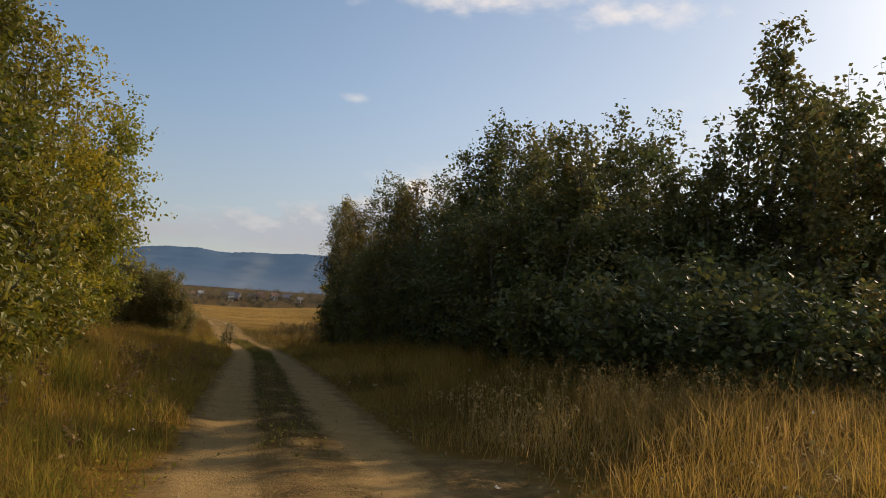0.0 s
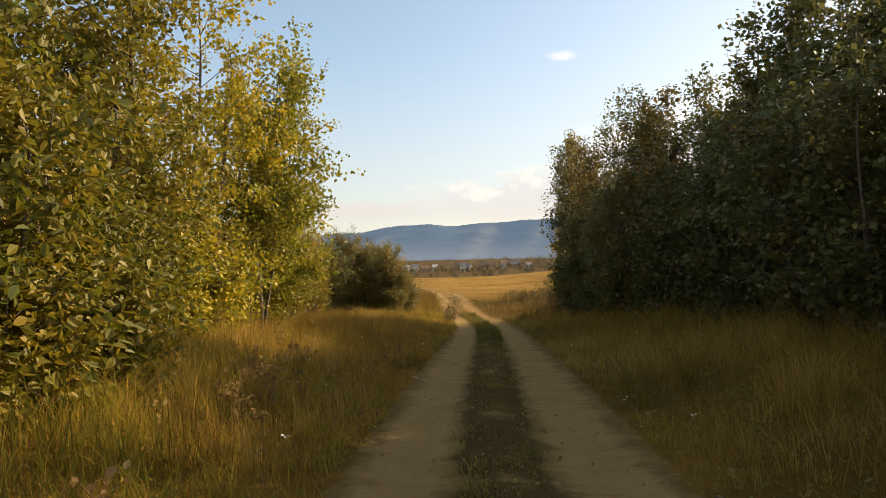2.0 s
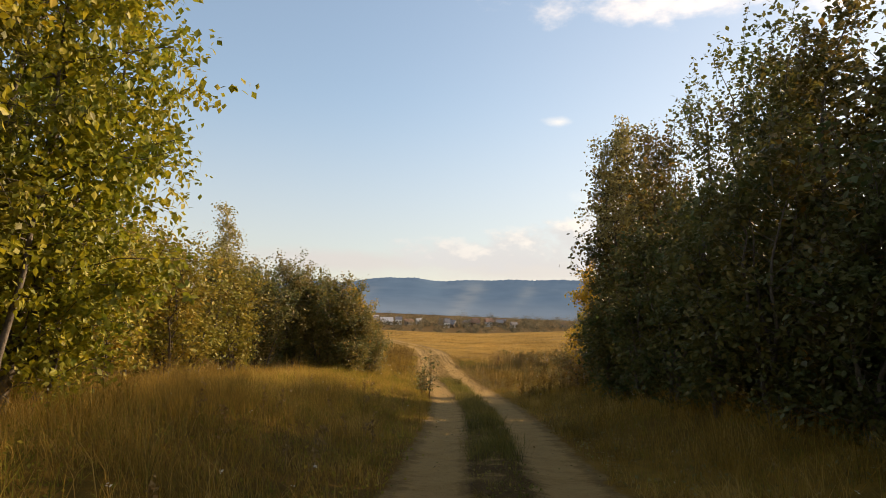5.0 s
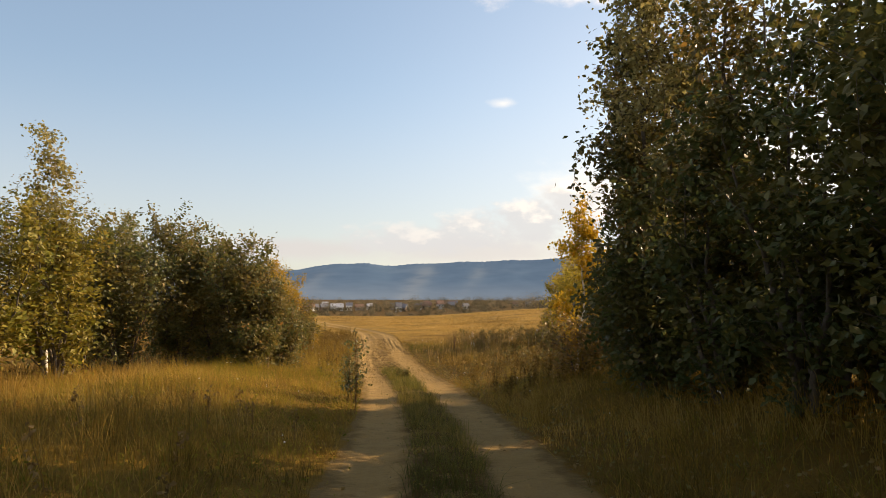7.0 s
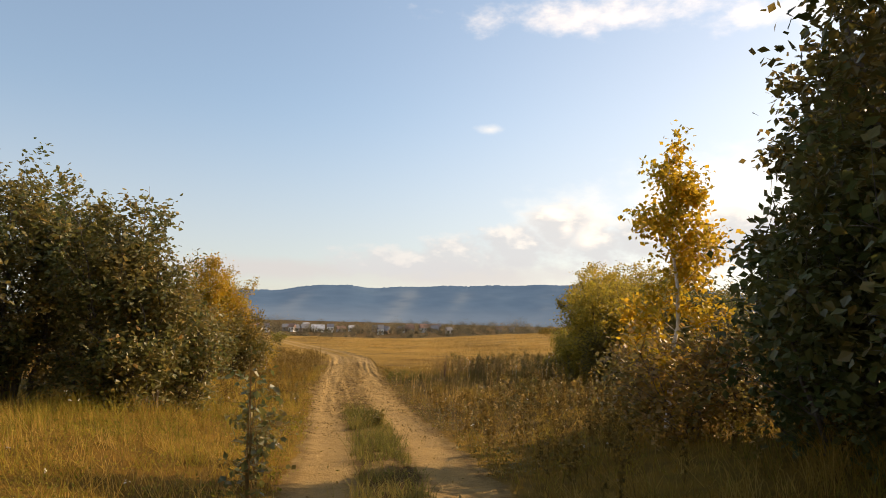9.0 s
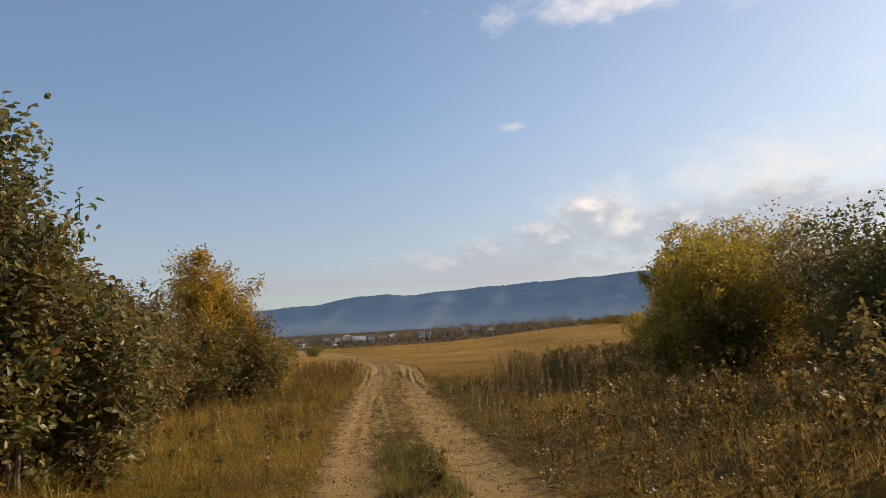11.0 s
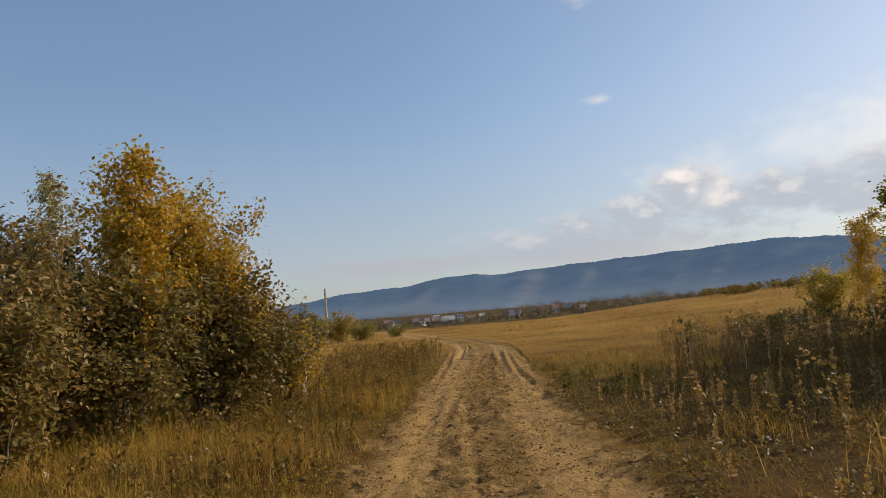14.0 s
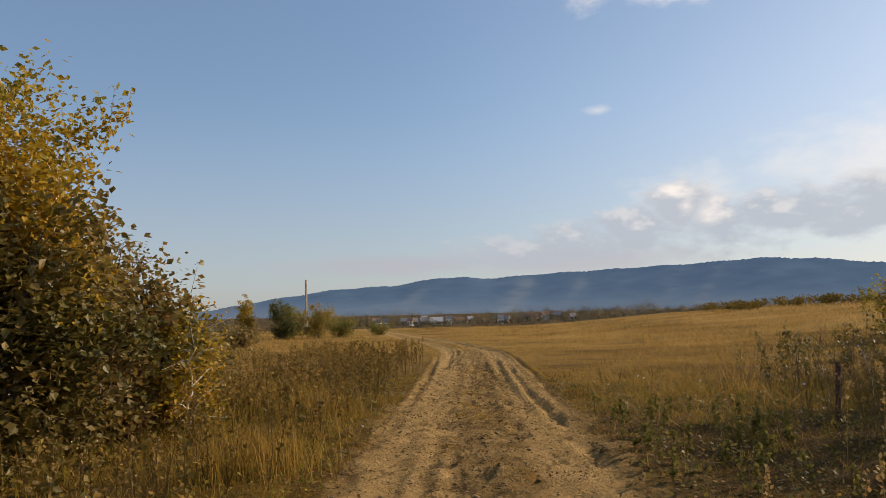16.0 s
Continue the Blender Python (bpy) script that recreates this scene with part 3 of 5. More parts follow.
def leaves(r, where, size, droop, spread=0.5, fine=False):
    """Folded pointed leaves, one at each place; fine: egg-shaped ones, for plants that the camera passes closely."""
    n = len(where)
    th = r.uniform(0, 2 * np.pi, n)
    tilt = r.normal(droop, spread, n)
    d = np.c_[np.cos(th) * np.cos(tilt), np.sin(th) * np.cos(tilt), -np.sin(tilt)]
    side = np.cross(d, r.normal(0, 1, (n, 3)) * 0.55 + [0, 0, 1.0])
    side /= np.linalg.norm(side, axis=1, keepdims=True) + 1e-9
    up = np.cross(side, d)
    s = (size * r.uniform(0.65, 1.3, n))[:, None]
    wide = s * 0.36
    tint = np.clip(r.beta(2.0, 2.4, n), 0, 1)
    if fine:
        lift, thin = up * s * 0.08, side * s * 0.34
        v = np.stack([where, where + d * s * 0.28 + thin * 0.92 + lift, where + d * s * 0.66 + thin * 0.68 + lift, where + d * s - lift * 0.6, where + d * s * 0.66 - thin * 0.68 + lift, where + d * s * 0.28 - thin * 0.92 + lift], 1).reshape(-1, 3)
        k = np.arange(n) * 6
        return v, np.r_[np.c_[k, k + 1, k + 2], np.c_[k, k + 2, k + 3], np.c_[k, k + 3, k + 4], np.c_[k, k + 4, k + 5]], np.repeat(tint, 6)
    v = np.stack([where, where + d * s * 0.45 + side * wide + up * s * 0.07, where + d * s, where + d * s * 0.45 - side * wide + up * s * 0.07], 1).reshape(-1, 3)
    k = np.arange(n) * 4
    return v, np.r_[np.c_[k, k + 1, k + 2], np.c_[k, k + 2, k + 3]], np.repeat(tint, 4)


def tree(name, x, y, height, radius, leaf, bark, count, size=0.075, stems=3, low=0.06, top=0.55, full=0.45, droop=0.5, seed=1, label="", category="tree", group="", lean=(0, 0), thick=0.011, wobble=1.0, shoots=0, upright=0.0, fine=False):
    """A broadleaf with bent stems, limbs, twigs and single leaves. low: where leaves begin, top: how wide the crown still is near its tip, full: height of its widest part,
    shoots: leafy leaders that stand out of the crown, upright: how steeply its limbs rise."""
    r = np.random.RandomState(seed)
    stalks, twigs, spots = [], [], []
    for s in range(stems):
        th = r.uniform(0, 6.28)
        out = 0.0 if stems == 1 else radius * r.uniform(0.15, 0.6)
        h = height * (1.0 if s == 0 else r.uniform(0.72, 0.98))
        f = np.linspace(0, 1, 9)
        bend = r.normal(0, 0.035 * height * wobble, (2,))
        px = 0.05 * s * np.cos(th) + out * np.cos(th) * f ** 1.2 + bend[0] * np.sin(f * 3.1) + lean[0] * f ** 1.4
        py = 0.05 * s * np.sin(th) + out * np.sin(th) * f ** 1.2 + bend[1] * np.sin(f * 3.1) + lean[1] * f ** 1.4
        path = np.c_[px, py, f * h - 0.08 * (f == 0)] + r.normal(0, 0.012 * h * wobble, (9, 3)) * (f > 0)[:, None]
        stalks.append(tube(path, thick * height * r.uniform(0.8, 1.2), 0.004, 6))
        limbs = max(12, int(44 * height / 6 / stems ** 0.4))
        for b in range(limbs):
            g = low + (0.99 - low) * (b + r.uniform(0, 1)) / limbs
            start = np.array([np.interp(g, f, path[:, k]) for k in range(3)])
            shape = np.interp(g, [0, full, 1], [0.72, 1.0, top * 0.55]) * r.uniform(0.55, 1.12)
            reach = max(0.25, radius * shape - 0.35 * out)
            a = r.uniform(0, 6.28)
            rise = r.uniform(0.1, 0.75) + 0.35 * g + upright
            reach = reach * (1 - 0.3 * min(1.0, upright))
            e = np.linspace(0, 1, 4)
            curve = np.c_[np.cos(a) * reach * e, np.sin(a) * reach * e, reach * (rise * e - 0.28 * droop * e ** 2.2)] + start + r.normal(0, 0.05 * reach, (4, 3)) * e[:, None]
            twigs.append(tube(curve, 0.005 + 0.008 * reach * (1.2 - g), 0.003, 3))
            for w in range(max(4, int(7 * reach))):
                q = r.uniform(0.15, 1.0)
                base = np.array([np.interp(q, e, curve[:, k]) for k in range(3)])
                d = r.normal(0, 1, 3) + [np.cos(a) * 0.7, np.sin(a) * 0.7, 0.35 - 0.4 * droop]
                length = r.uniform(0.22, 0.62) * (0.5 + 0.5 * min(1.4, radius / 1.5))
                d = d / np.linalg.norm(d) * length
                tip = base + d + [0, 0, -0.12 * droop * length]
                if w % 4 == 0:
                    twigs.append(tube([base, tip], 0.004, 0.0015, 3))
                spots.append((base, tip))
    spots = np.array(spots)
    pick = r.randint(0, len(spots), count)
    k = r.uniform(0.05, 1.08, (count, 1))
    where = spots[pick, 0] * (1 - k) + spots[pick, 1] * k + r.normal(0, 0.09, (count, 3))
    loose = spots[:, 1]
    rim = loose[(loose[:, 2] > height * 0.45) & (loose[:, 2] > np.quantile(loose[:, 2], 0.6) - 1.2 * np.hypot(loose[:, 0], loose[:, 1]) / max(radius, 0.1) * 0.5)]
    extra = []
    for _ in range(shoots if len(rim) else 0):
        a = rim[r.randint(len(rim))]
        length = r.uniform(0.35, 0.95) * min(1.0, 0.4 + height / 9)
        b = a + [r.normal(0, 0.16) * length, r.normal(0, 0.16) * length, length]
        if b[2] > height * 1.06:
            continue
        mid = (a + b) / 2 + r.normal(0, 0.05, 3) * length
        twigs.append(tube([a, mid, b], 0.006, 0.002, 3))
        e = np.linspace(0.05, 1.0, max(5, int(length / (size * 0.42))))[:, None]
        q = np.where(e < 0.5, a + (mid - a) * e * 2, mid + (b - mid) * (e * 2 - 1))
        extra.append(q + r.normal(0, 0.3 * size, q.shape) * [1, 1, 0.4])
    if extra:
        extra = np.concatenate(extra)
        where = np.r_[where, extra]
        pick = np.r_[pick, r.randint(0, len(spots), len(extra))]
    where[:, 2] = np.maximum(where[:, 2], 0.05)
    base = new(name, None)
    base.location = (x, y, float(ground_z(x, y)))
    base.rotation_euler[2] = 0.0
    tagged(base, label, category, group)
    for v, t in stalks:
        child("trunk", mesh("trunk", v, t, bark, smooth=True), base)
    v, t = join(twigs)
    tagged(child("brushwood", mesh("brushwood", v, t, bark), base), kind="stuff")
    v, t, tint = leaves(r, where, size, droop, fine=fine)
    tint = np.clip(tint * 0.6 + np.repeat(r.beta(1.1, 1.2, len(spots))[pick], 6 if fine else 4) * 0.5 - 0.04, 0, 1)
    tagged(child("crown", mesh("crown", v, t, leaf, tint), base), kind="stuff")
    return base


RIGHT = "dense dark green alder thicket tree beside the dirt track"
for k, (x, y, h, rad, n) in enumerate([(7.3, 14.4, 5.2, 1.5, 8000), (9.0, 15.6, 5.6, 1.6, 7000), (7.0, 16.0, 5.1, 1.6, 8000), (7.2, 18.0, 6.2, 1.7, 9000), (7.4, 20.6, 7.3, 1.5, 9000), (7.1, 22.4, 5.5, 1.6, 8000),
                                       (7.0, 24.0, 5.6, 1.6, 8000), (6.1, 26.4, 6.6, 1.4, 9000), (7.5, 26.3, 6.8, 1.6, 9000), (6.5, 28.3, 6.8, 1.7, 9000), (6.2, 30.0, 6.8, 1.6, 8500), (6.4, 31.8, 7.5, 1.7, 10000), (5.6, 33.4, 6.5, 1.5, 8000)]):
    tree("alder_tree", x, y, h, rad, LEAF_EDGE if k in (7, 10, 12) else LEAF_DARK, BARK, n, 0.115 if y < 27 else 0.1, 3, 0.02, 0.6, 0.4, 0.35, 100 + k, RIGHT, "tree", "alder thicket", shoots=34, upright=0.35)
for k, (x, y, h, rad, n) in enumerate([(9.4, 15.0, 3.4, 1.4, 5500), (11.2, 15.8, 3.6, 1.5, 5500), (13.2, 16.0, 4.0, 1.6, 5500), (15.4, 16.2, 4.0, 1.7, 5500), (17.8, 16.6, 4.2, 1.8, 5000), (7.9, 14.2, 3.4, 1.4, 6000), (6.4, 13.9, 3.5, 1.3, 6000), (6.1, 15.6, 3.6, 1.4, 6000), (6.1, 17.5, 3.8, 1.4, 6500), (6.2, 19.4, 3.8, 1.4, 6500), (6.2, 21.4, 3.8, 1.4, 6500),
                                       (6.0, 23.4, 3.9, 1.4, 7000), (5.8, 25.4, 4.0, 1.4, 7500), (5.7, 27.4, 4.1, 1.4, 8000), (5.5, 29.4, 4.2, 1.35, 8500), (5.3, 31.4, 4.0, 1.35, 7500), (5.2, 33.2, 3.6, 1.25, 7500), (5.0, 35.0, 3.0, 1.15, 7000), (5.3, 36.8, 3.2, 1.1, 7000), (5.7, 38.4, 2.4, 1.1, 5500), (6.4, 39.8, 2.4, 1.2, 5000)]):
    tree("alder_shrub", x, y, h, rad, LEAF_DARK, BARK, int(n * 0.8), 0.11, 5, 0.01, 0.85, 0.4, 0.3, 130 + k, "dark green alder shrub at the foot of the thicket", "shrub", "alder thicket", shoots=10, upright=0.2)
for k, (x, y, h, rad, n) in enumerate([(10.8, 17.0, 5.8, 1.8, 6000), (11.9, 15.4, 6.7, 1.5, 6500), (10.3, 14.9, 5.4, 1.5, 6000), (14.4, 14.6, 7.2, 2.0, 6500), (9.5, 19.0, 6.5, 2.0, 6500), (9.3, 22.0, 7.3, 1.9, 7000), (9.5, 25.0, 7.0, 2.1, 6500), (9.3, 28.0, 6.9, 2.1, 4500), (8.9, 31.0, 6.8, 2.0, 3200), (8.6, 34.0, 6.4, 1.7, 1500)]):
    tree("alder_tree", x, y, h, rad, LEAF_DARK, BARK, n, 0.135, 3, 0.02, 0.6, 0.4, 0.4, 150 + k, "dark alder tree in the second rank of the thicket", "tree", "alder thicket", shoots=20, upright=0.3)
for k, (x, y, h, rad, n) in enumerate([(13.1, 15.3, 9.4, 1.15, 5500), (15.4, 16.6, 8.2, 1.8, 5500), (17.8, 17.0, 8.6, 2.2, 5500), (10.9, 21.4, 7.4, 1.3, 4500), (12.5, 21.8, 8.9, 1.5, 5500), (13.9, 22.6, 8.8, 1.8, 5000), (12.3, 12.3, 6.8, 1.6, 6000), (14.3, 12.6, 7.5, 1.9, 6000), (12.2, 27.0, 7.6, 2.2, 4500), (11.6, 31.0, 7.0, 2.0, 1800)]):
    tree("alder_tree", x, y, h, rad, LEAF_DARK, BARK, n, 0.15, 3, 0.02, 0.5, 0.4, 0.4, 160 + k, "tall alder tree standing deep in the thicket", "tree", "alder thicket", shoots=26, upright=0.3)
tree("alder_tree", 5.3, 35.4, 7.1, 1.45, LEAF_EDGE, BARK, 13000, 0.105, 3, 0.02, 0.5, 0.4, 0.45, 178, RIGHT, "tree", "alder thicket", thick=0.007, shoots=26, upright=0.2)
tree("alder_tree", 6.0, 37.4, 6.4, 1.5, LEAF_EDGE, BARK, 9000, 0.11, 3, 0.01, 0.7, 0.4, 0.45, 177, RIGHT, "tree", "alder thicket", shoots=14)
tree("alder_tree", 7.6, 39.6, 6.6, 1.6, LEAF_EDGE, BARK, 7000, 0.115, 3, 0.01, 0.7, 0.4, 0.45, 176, RIGHT, "tree", "alder thicket", shoots=14)
for k, (x, y, h, rad, n) in enumerate([(7.7, 40.4, 5.4, 1.4, 8000), (6.5, 39.8, 5.0, 1.2, 7000)]):
    tree("alder_tree", x, y, h, rad, LEAF_EDGE, BARK, n, 0.11, 3, 0.01, 0.7, 0.4, 0.4, 500 + k, "alder tree at the end of the thicket behind the golden birch", "tree", "alder thicket", shoots=14)
tree("turning_tree", 9.0, 20.4, 7.2, 1.3, LEAF_BUSH, BARK, 5000, 0.1, 2, 0.3, 0.5, 0.6, 0.5, 179, "tall brownish turning tree rising from the thicket", shoots=14)
for k, (x, y, h) in enumerate([(5.5, 43.2, 1.1), (6.6, 42.2, 1.8), (7.6, 44.2, 1.6), (5.0, 40.6, 1.3), (8.6, 46.2, 1.9), (6.4, 45.4, 1.1)]):
    tree("rust_shrub", x, y, h, 0.95, LEAF_RUST, BARK, 2600, 0.085, 5, 0.01, 0.8, 0.5, 0.2, 180 + k, "low brown-leaved shrub at the foot of the golden birch", "shrub", "shrubs by the golden birch")
# unseen shrubs added to stop sunlight leaking under the thicket
for k, (x, y) in enumerate([(8.2, 18.4), (8.4, 22.6), (8.0, 25.4), (7.8, 28.4), (7.6, 31.2), (7.4, 33.8), (7.6, 36.6)]):
    tree("alder_shrub", x, y, 3.0 + 0.2 * (k % 3), 1.7, LEAF_DARK, BARK, 4200, 0.15, 5, 0.01, 0.85, 0.4, 0.4, 460 + k, "hidden alder shrub added inside the thicket to block sunlight", "shrub", "alder thicket")
for k, (x, y, h) in enumerate([(5.7, 9.4, 1.5), (6.7, 10.8, 1.9), (7.6, 8.9, 1.8), (7.4, 12.2, 2.3), (9.0, 10.6, 2.2), (10.4, 12.6, 2.6), (5.6, 11.8, 1.7), (9.0, 13.2, 2.7), (6.5, 7.7, 1.4), (8.7, 7.2, 1.7), (11.6, 10.2, 2.4), (13.2, 12.4, 3.0)]):
    tree("low_shrub", x, y, h, 1.1, LEAF_DARK, BARK, 3600, 0.11, 5, 0.01, 0.85, 0.4, 0.3, 480 + k, "low dark shrub on the grass before the thicket", "shrub", "alder thicket", shoots=8)
tree("pale_birch", 4.75, 35.2, 7.1, 0.9, LEAF_PALE, BARK, 5000, 0.085, 1, 0.5, 0.4, 0.7, 0.5, 171, "slender yellowing birch rising above the alder thicket", shoots=8)

LEFT = "tall turning broadleaf tree with olive and yellow leaves"
for k, (x, y, h, rad, n) in enumerate([(-5.9, 9.0, 7.6, 2.3, 15000), (-5.4, 12.0, 8.2, 2.3, 19000), (-5.8, 15.2, 8.4, 2.5, 19000), (-5.7, 18.4, 8.2, 2.4, 19000), (-5.8, 21.8, 8.4, 2.4, 19000), (-5.3, 25.4, 7.8, 2.6, 27000)]):
    tree("turning_tree", x, y, h, rad, LEAF_YELLOW if y > 20 else LEAF_OLIVE, BARK, int(n * 0.72), 0.11, 3, 0.04, 0.65, 0.45, 0.6, 200 + k, LEFT, "tree", "trees along the verge", shoots=12)
for k, (x, y, h, rad, n) in enumerate([(-3.5, 8.6, 3.4, 1.3, 9500), (-3.4, 10.3, 3.4, 1.25, 9500), (-3.5, 12.0, 3.4, 1.25, 9500), (-3.7, 13.7, 3.0, 1.25, 8500), (-5.0, 8.0, 4.5, 1.7, 9500), (-2.9, 9.4, 1.4, 0.8, 4500), (-3.0, 11.4, 1.3, 0.8, 4500), (-2.7, 8.2, 1.2, 0.8, 4000), (-2.9, 7.0, 1.1, 0.8, 3500), (-3.0, 13.0, 1.1, 0.7, 3500), (-4.0, 15.6, 2.4, 1.2, 6000), (-4.4, 18.2, 2.4, 1.15, 5000), (-4.7, 16.4, 3.0, 1.3, 6000), (-5.1, 20.2, 3.0, 1.3, 6000), (-5.6, 23.6, 2.6, 1.3, 6000), (-5.2, 26.4, 3.2, 1.5, 8000), (-6.3, 27.6, 3.6, 1.5, 7000), (-7.6, 30.0, 3.2, 1.5, 6000)]):
    tree("verge_shrub", x, y, h, rad, LEAF_YELLOW if y > 20 else LEAF_OLIVE, BARK, int(n * 0.75), 0.1, 5, 0.01, 0.8, 0.5, 0.4, 220 + k, "yellow-green shrub under the verge trees", "shrub", "trees along the verge", fine=y < 15)
for k, (x, y, h, rad, n) in enumerate([(-9.6, 11, 8.0, 2.8, 6500), (-9.2, 15.5, 8.2, 2.8, 6500), (-9.2, 20, 8.2, 2.8, 6500), (-9.0, 25, 7.4, 2.7, 6500)]):
    tree("turning_tree", x, y, h, rad, LEAF_YELLOW if y > 20 else LEAF_OLIVE, BARK, int(n * 0.75), 0.17, 2, 0.03, 0.6, 0.45, 0.6, 240 + k, "olive broadleaf tree behind the verge trees", "tree", "trees along the verge")
for k, (x, y, h, rad) in enumerate([(-4.1, 17.2, 1.7, 1.0), (-4.3, 18.8, 1.5, 1.0), (-4.7, 20.6, 1.7, 1.1), (-5.0, 22.4, 1.6, 1.0)]):
    tree("yellow_shrub", x, y, h, rad, LEAF_YELLOW, BARK, 3400, 0.095, 5, 0.01, 0.8, 0.5, 0.3, 390 + k, "low shrub with golden yellow leaves under the verge trees", "shrub", "trees along the verge")
for k, (x, y, h) in enumerate([(-3.5, 15.0, 1.5), (-4.15, 21.6, 1.8)]):
    tree("young_tree", x, y, h, 0.45, LEAF_OLIVE, BARK, 420, 0.09, 1, 0.45, 0.5, 0.6, 0.5, 396 + k, "thin sapling with a bare crooked stem in the verge", "sapling", thick=0.009)
tree("turning_tree", -4.7, 24.3, 7.2, 1.75, LEAF_YELLOW, BARK, 8500, 0.11, 2, 0.25, 0.9, 0.65, 0.6, 252, LEFT, "tree", "trees along the verge", thick=0.006, shoots=10)
tree("young_tree", -4.45, 23.4, 4.6, 0.9, LEAF_OLIVE, BARK, 2500, 0.09, 1, 0.35, 0.5, 0.6, 0.6, 251, "thin young tree with a bare lower stem", thick=0.009)

for k, (x, y, h, rad, n) in enumerate([(-3.9, 44.8, 3.65, 1.4, 8000), (-3.2, 44.7, 2.75, 0.65, 3000), (-6.7, 43.2, 3.5, 1.5, 6500), (-5.9, 45.3, 4.4, 1.7, 11000), (-7.8, 44.4, 4.0, 1.8, 9000), (-4.9, 46.4, 3.7, 1.5, 7000), (-7.2, 41.8, 3.5, 1.6, 6500), (-10.0, 42.0, 4.3, 2.0, 6500), (-11.5, 38.5, 4.1, 2.0, 5000), (-3.8, 46.6, 2.2, 1.0, 4500)]):
    tree("bush", x, y, h, rad, LEAF_SUCKER, BARK, int(n * 1.15), 0.104, 7, 0.01, 0.85, 0.5, 0.1, 260 + k, "tall upright bush with dark green and brown leaves", "bush", "bushes past the bend", shoots=70, upright=0.6, fine=x > -6)
for k, (x, y, h, rad, n) in enumerate([(-6.9, 35.0, 3.5, 1.6, 6000), (-6.6, 39.6, 3.7, 1.7, 6500), (-7.4, 32.6, 3.2, 1.5, 5000), (-8.4, 35.6, 4.0, 1.8, 6000), (-7.3, 37.8, 2.9, 1.4, 5000), (-9.2, 38.6, 4.3, 1.8, 5500)]):
    tree("bush", x, y, h, rad, LEAF_BUSH, BARK, n, 0.112, 6, 0.01, 0.85, 0.5, 0.1, 274 + k, "yellow-brown upright bush at the meadow edge", "bush", "bushes past the bend", shoots=30, upright=0.45)
for k, (x, y, h, rad, n) in enumerate([(-3.5, 44.0, 1.2, 0.7, 2200), (-2.9, 45.6, 1.9, 0.75, 3600), (-3.6, 47.4, 1.7, 0.9, 3400), (-4.7, 48.6, 2.5, 1.2, 5000), (-5.2, 50.4, 2.3, 1.2, 5000), (-5.0, 52.0, 1.6, 1.0, 3800), (-6.0, 52.6, 2.6, 1.3, 5500), (-5.5, 54.4, 2.0, 1.1, 4500), (-6.6, 54.2, 2.6, 1.3, 5500)]):
    tree("low_shrub", x, y, h, rad, LEAF_SUCKER if k in (0, 1, 4) else LEAF_RUST, BARK, n, 0.096, 6, 0.01, 0.85, 0.45, 0.15, 360 + k, "low leafy shrub between the tall bushes and the birches", "shrub", "bushes past the bend", shoots=16, upright=0.3, fine=True)
tree("pale_birch", -7.3, 40.6, 5.3, 0.85, LEAF_PALE, BIRCH_BARK, 5000, 0.09, 1, 0.12, 0.6, 0.5, 0.4, 271, "slim pale yellow birch beside the bushes")

for k, (x, y, h, rad, n, st) in enumerate([(-5.4, 57.6, 4.25, 1.1, 13000, 1), (-5.2, 59.4, 4.0, 1.15, 11000, 2), (-4.5, 58.9, 3.1, 1.05, 9000, 2), (-6.2, 58.6, 4.1, 1.1, 9000, 2), (-5.25, 57.4, 3.2, 0.85, 6000, 1), (-4.95, 58.3, 3.6, 0.9, 8000, 1), (-5.9, 61.0, 2.7, 1.0, 7000, 2)]):
    tree("golden_birch", x, y, h, rad, LEAF_GOLD, BIRCH_BARK, int(n * 0.52), 0.076, st, 0.3, 0.12, 0.32, 0.4, 281 + k, "young golden birch with a white trunk in autumn leaf", "tree", "golden birches", thick=0.0065, wobble=0.5, shoots=16, upright=0.3)
for k, (x, y, h, rad, n, leaf) in enumerate([(-6.8, 56.6, 2.9, 1.4, 12000, LEAF_SHADE), (-4.4, 58, 2.3, 1.1, 11000, LEAF_SHADE), (-8.6, 55, 3.2, 1.7, 13000, LEAF_RUST), (-7.0, 54.4, 2.8, 1.5, 13000, LEAF_RUST), (-6.0, 55.8, 2.9, 1.2, 10000, LEAF_RUST), (-7.6, 57.6, 3.3, 1.6, 11000, LEAF_SHADE), (-5.3, 56.6, 2.3, 1.2, 11000, LEAF_RUST), (-4.5, 60.2, 2.2, 1.0, 9000, LEAF_RUST), (-4.3, 59.0, 1.7, 0.9, 7000, LEAF_SHADE), (-4.6, 62.2, 1.1, 0.7, 4500, LEAF_SHADE), (-5.6, 60.6, 2.4, 1.2, 8000, LEAF_SHADE)]):
    tree("birch_shrub", x, y, h, rad, leaf, BARK, int(n * 0.6), 0.084, 6, 0.01, 0.85, 0.5, 0.2, 290 + k, "low shrub with dull olive and red-brown leaves under the birches", "shrub", "shrubs under the birches", shoots=14, upright=0.3)
for k, (x, y, h) in enumerate([(-4.9, 58.4, 3.2), (-5.6, 57.2, 3.4)]):
    tree("slender_birch", x, y, h, 0.5, LEAF_GOLD, BIRCH_BARK, 2600, 0.058, 1, 0.4, 0.4, 0.65, 0.4, 350 + k, "slender birch with a white stem among the shrubs", "tree", "golden birches", thick=0.0055, wobble=0.3)
tree("young_birch", -3.75, 60.6, 1.35, 0.4, LEAF_GOLD, BIRCH_BARK, 2200, 0.055, 2, 0.1, 0.5, 0.4, 0.3, 297, "knee-high birch sapling with bright yellow leaves", "sapling")
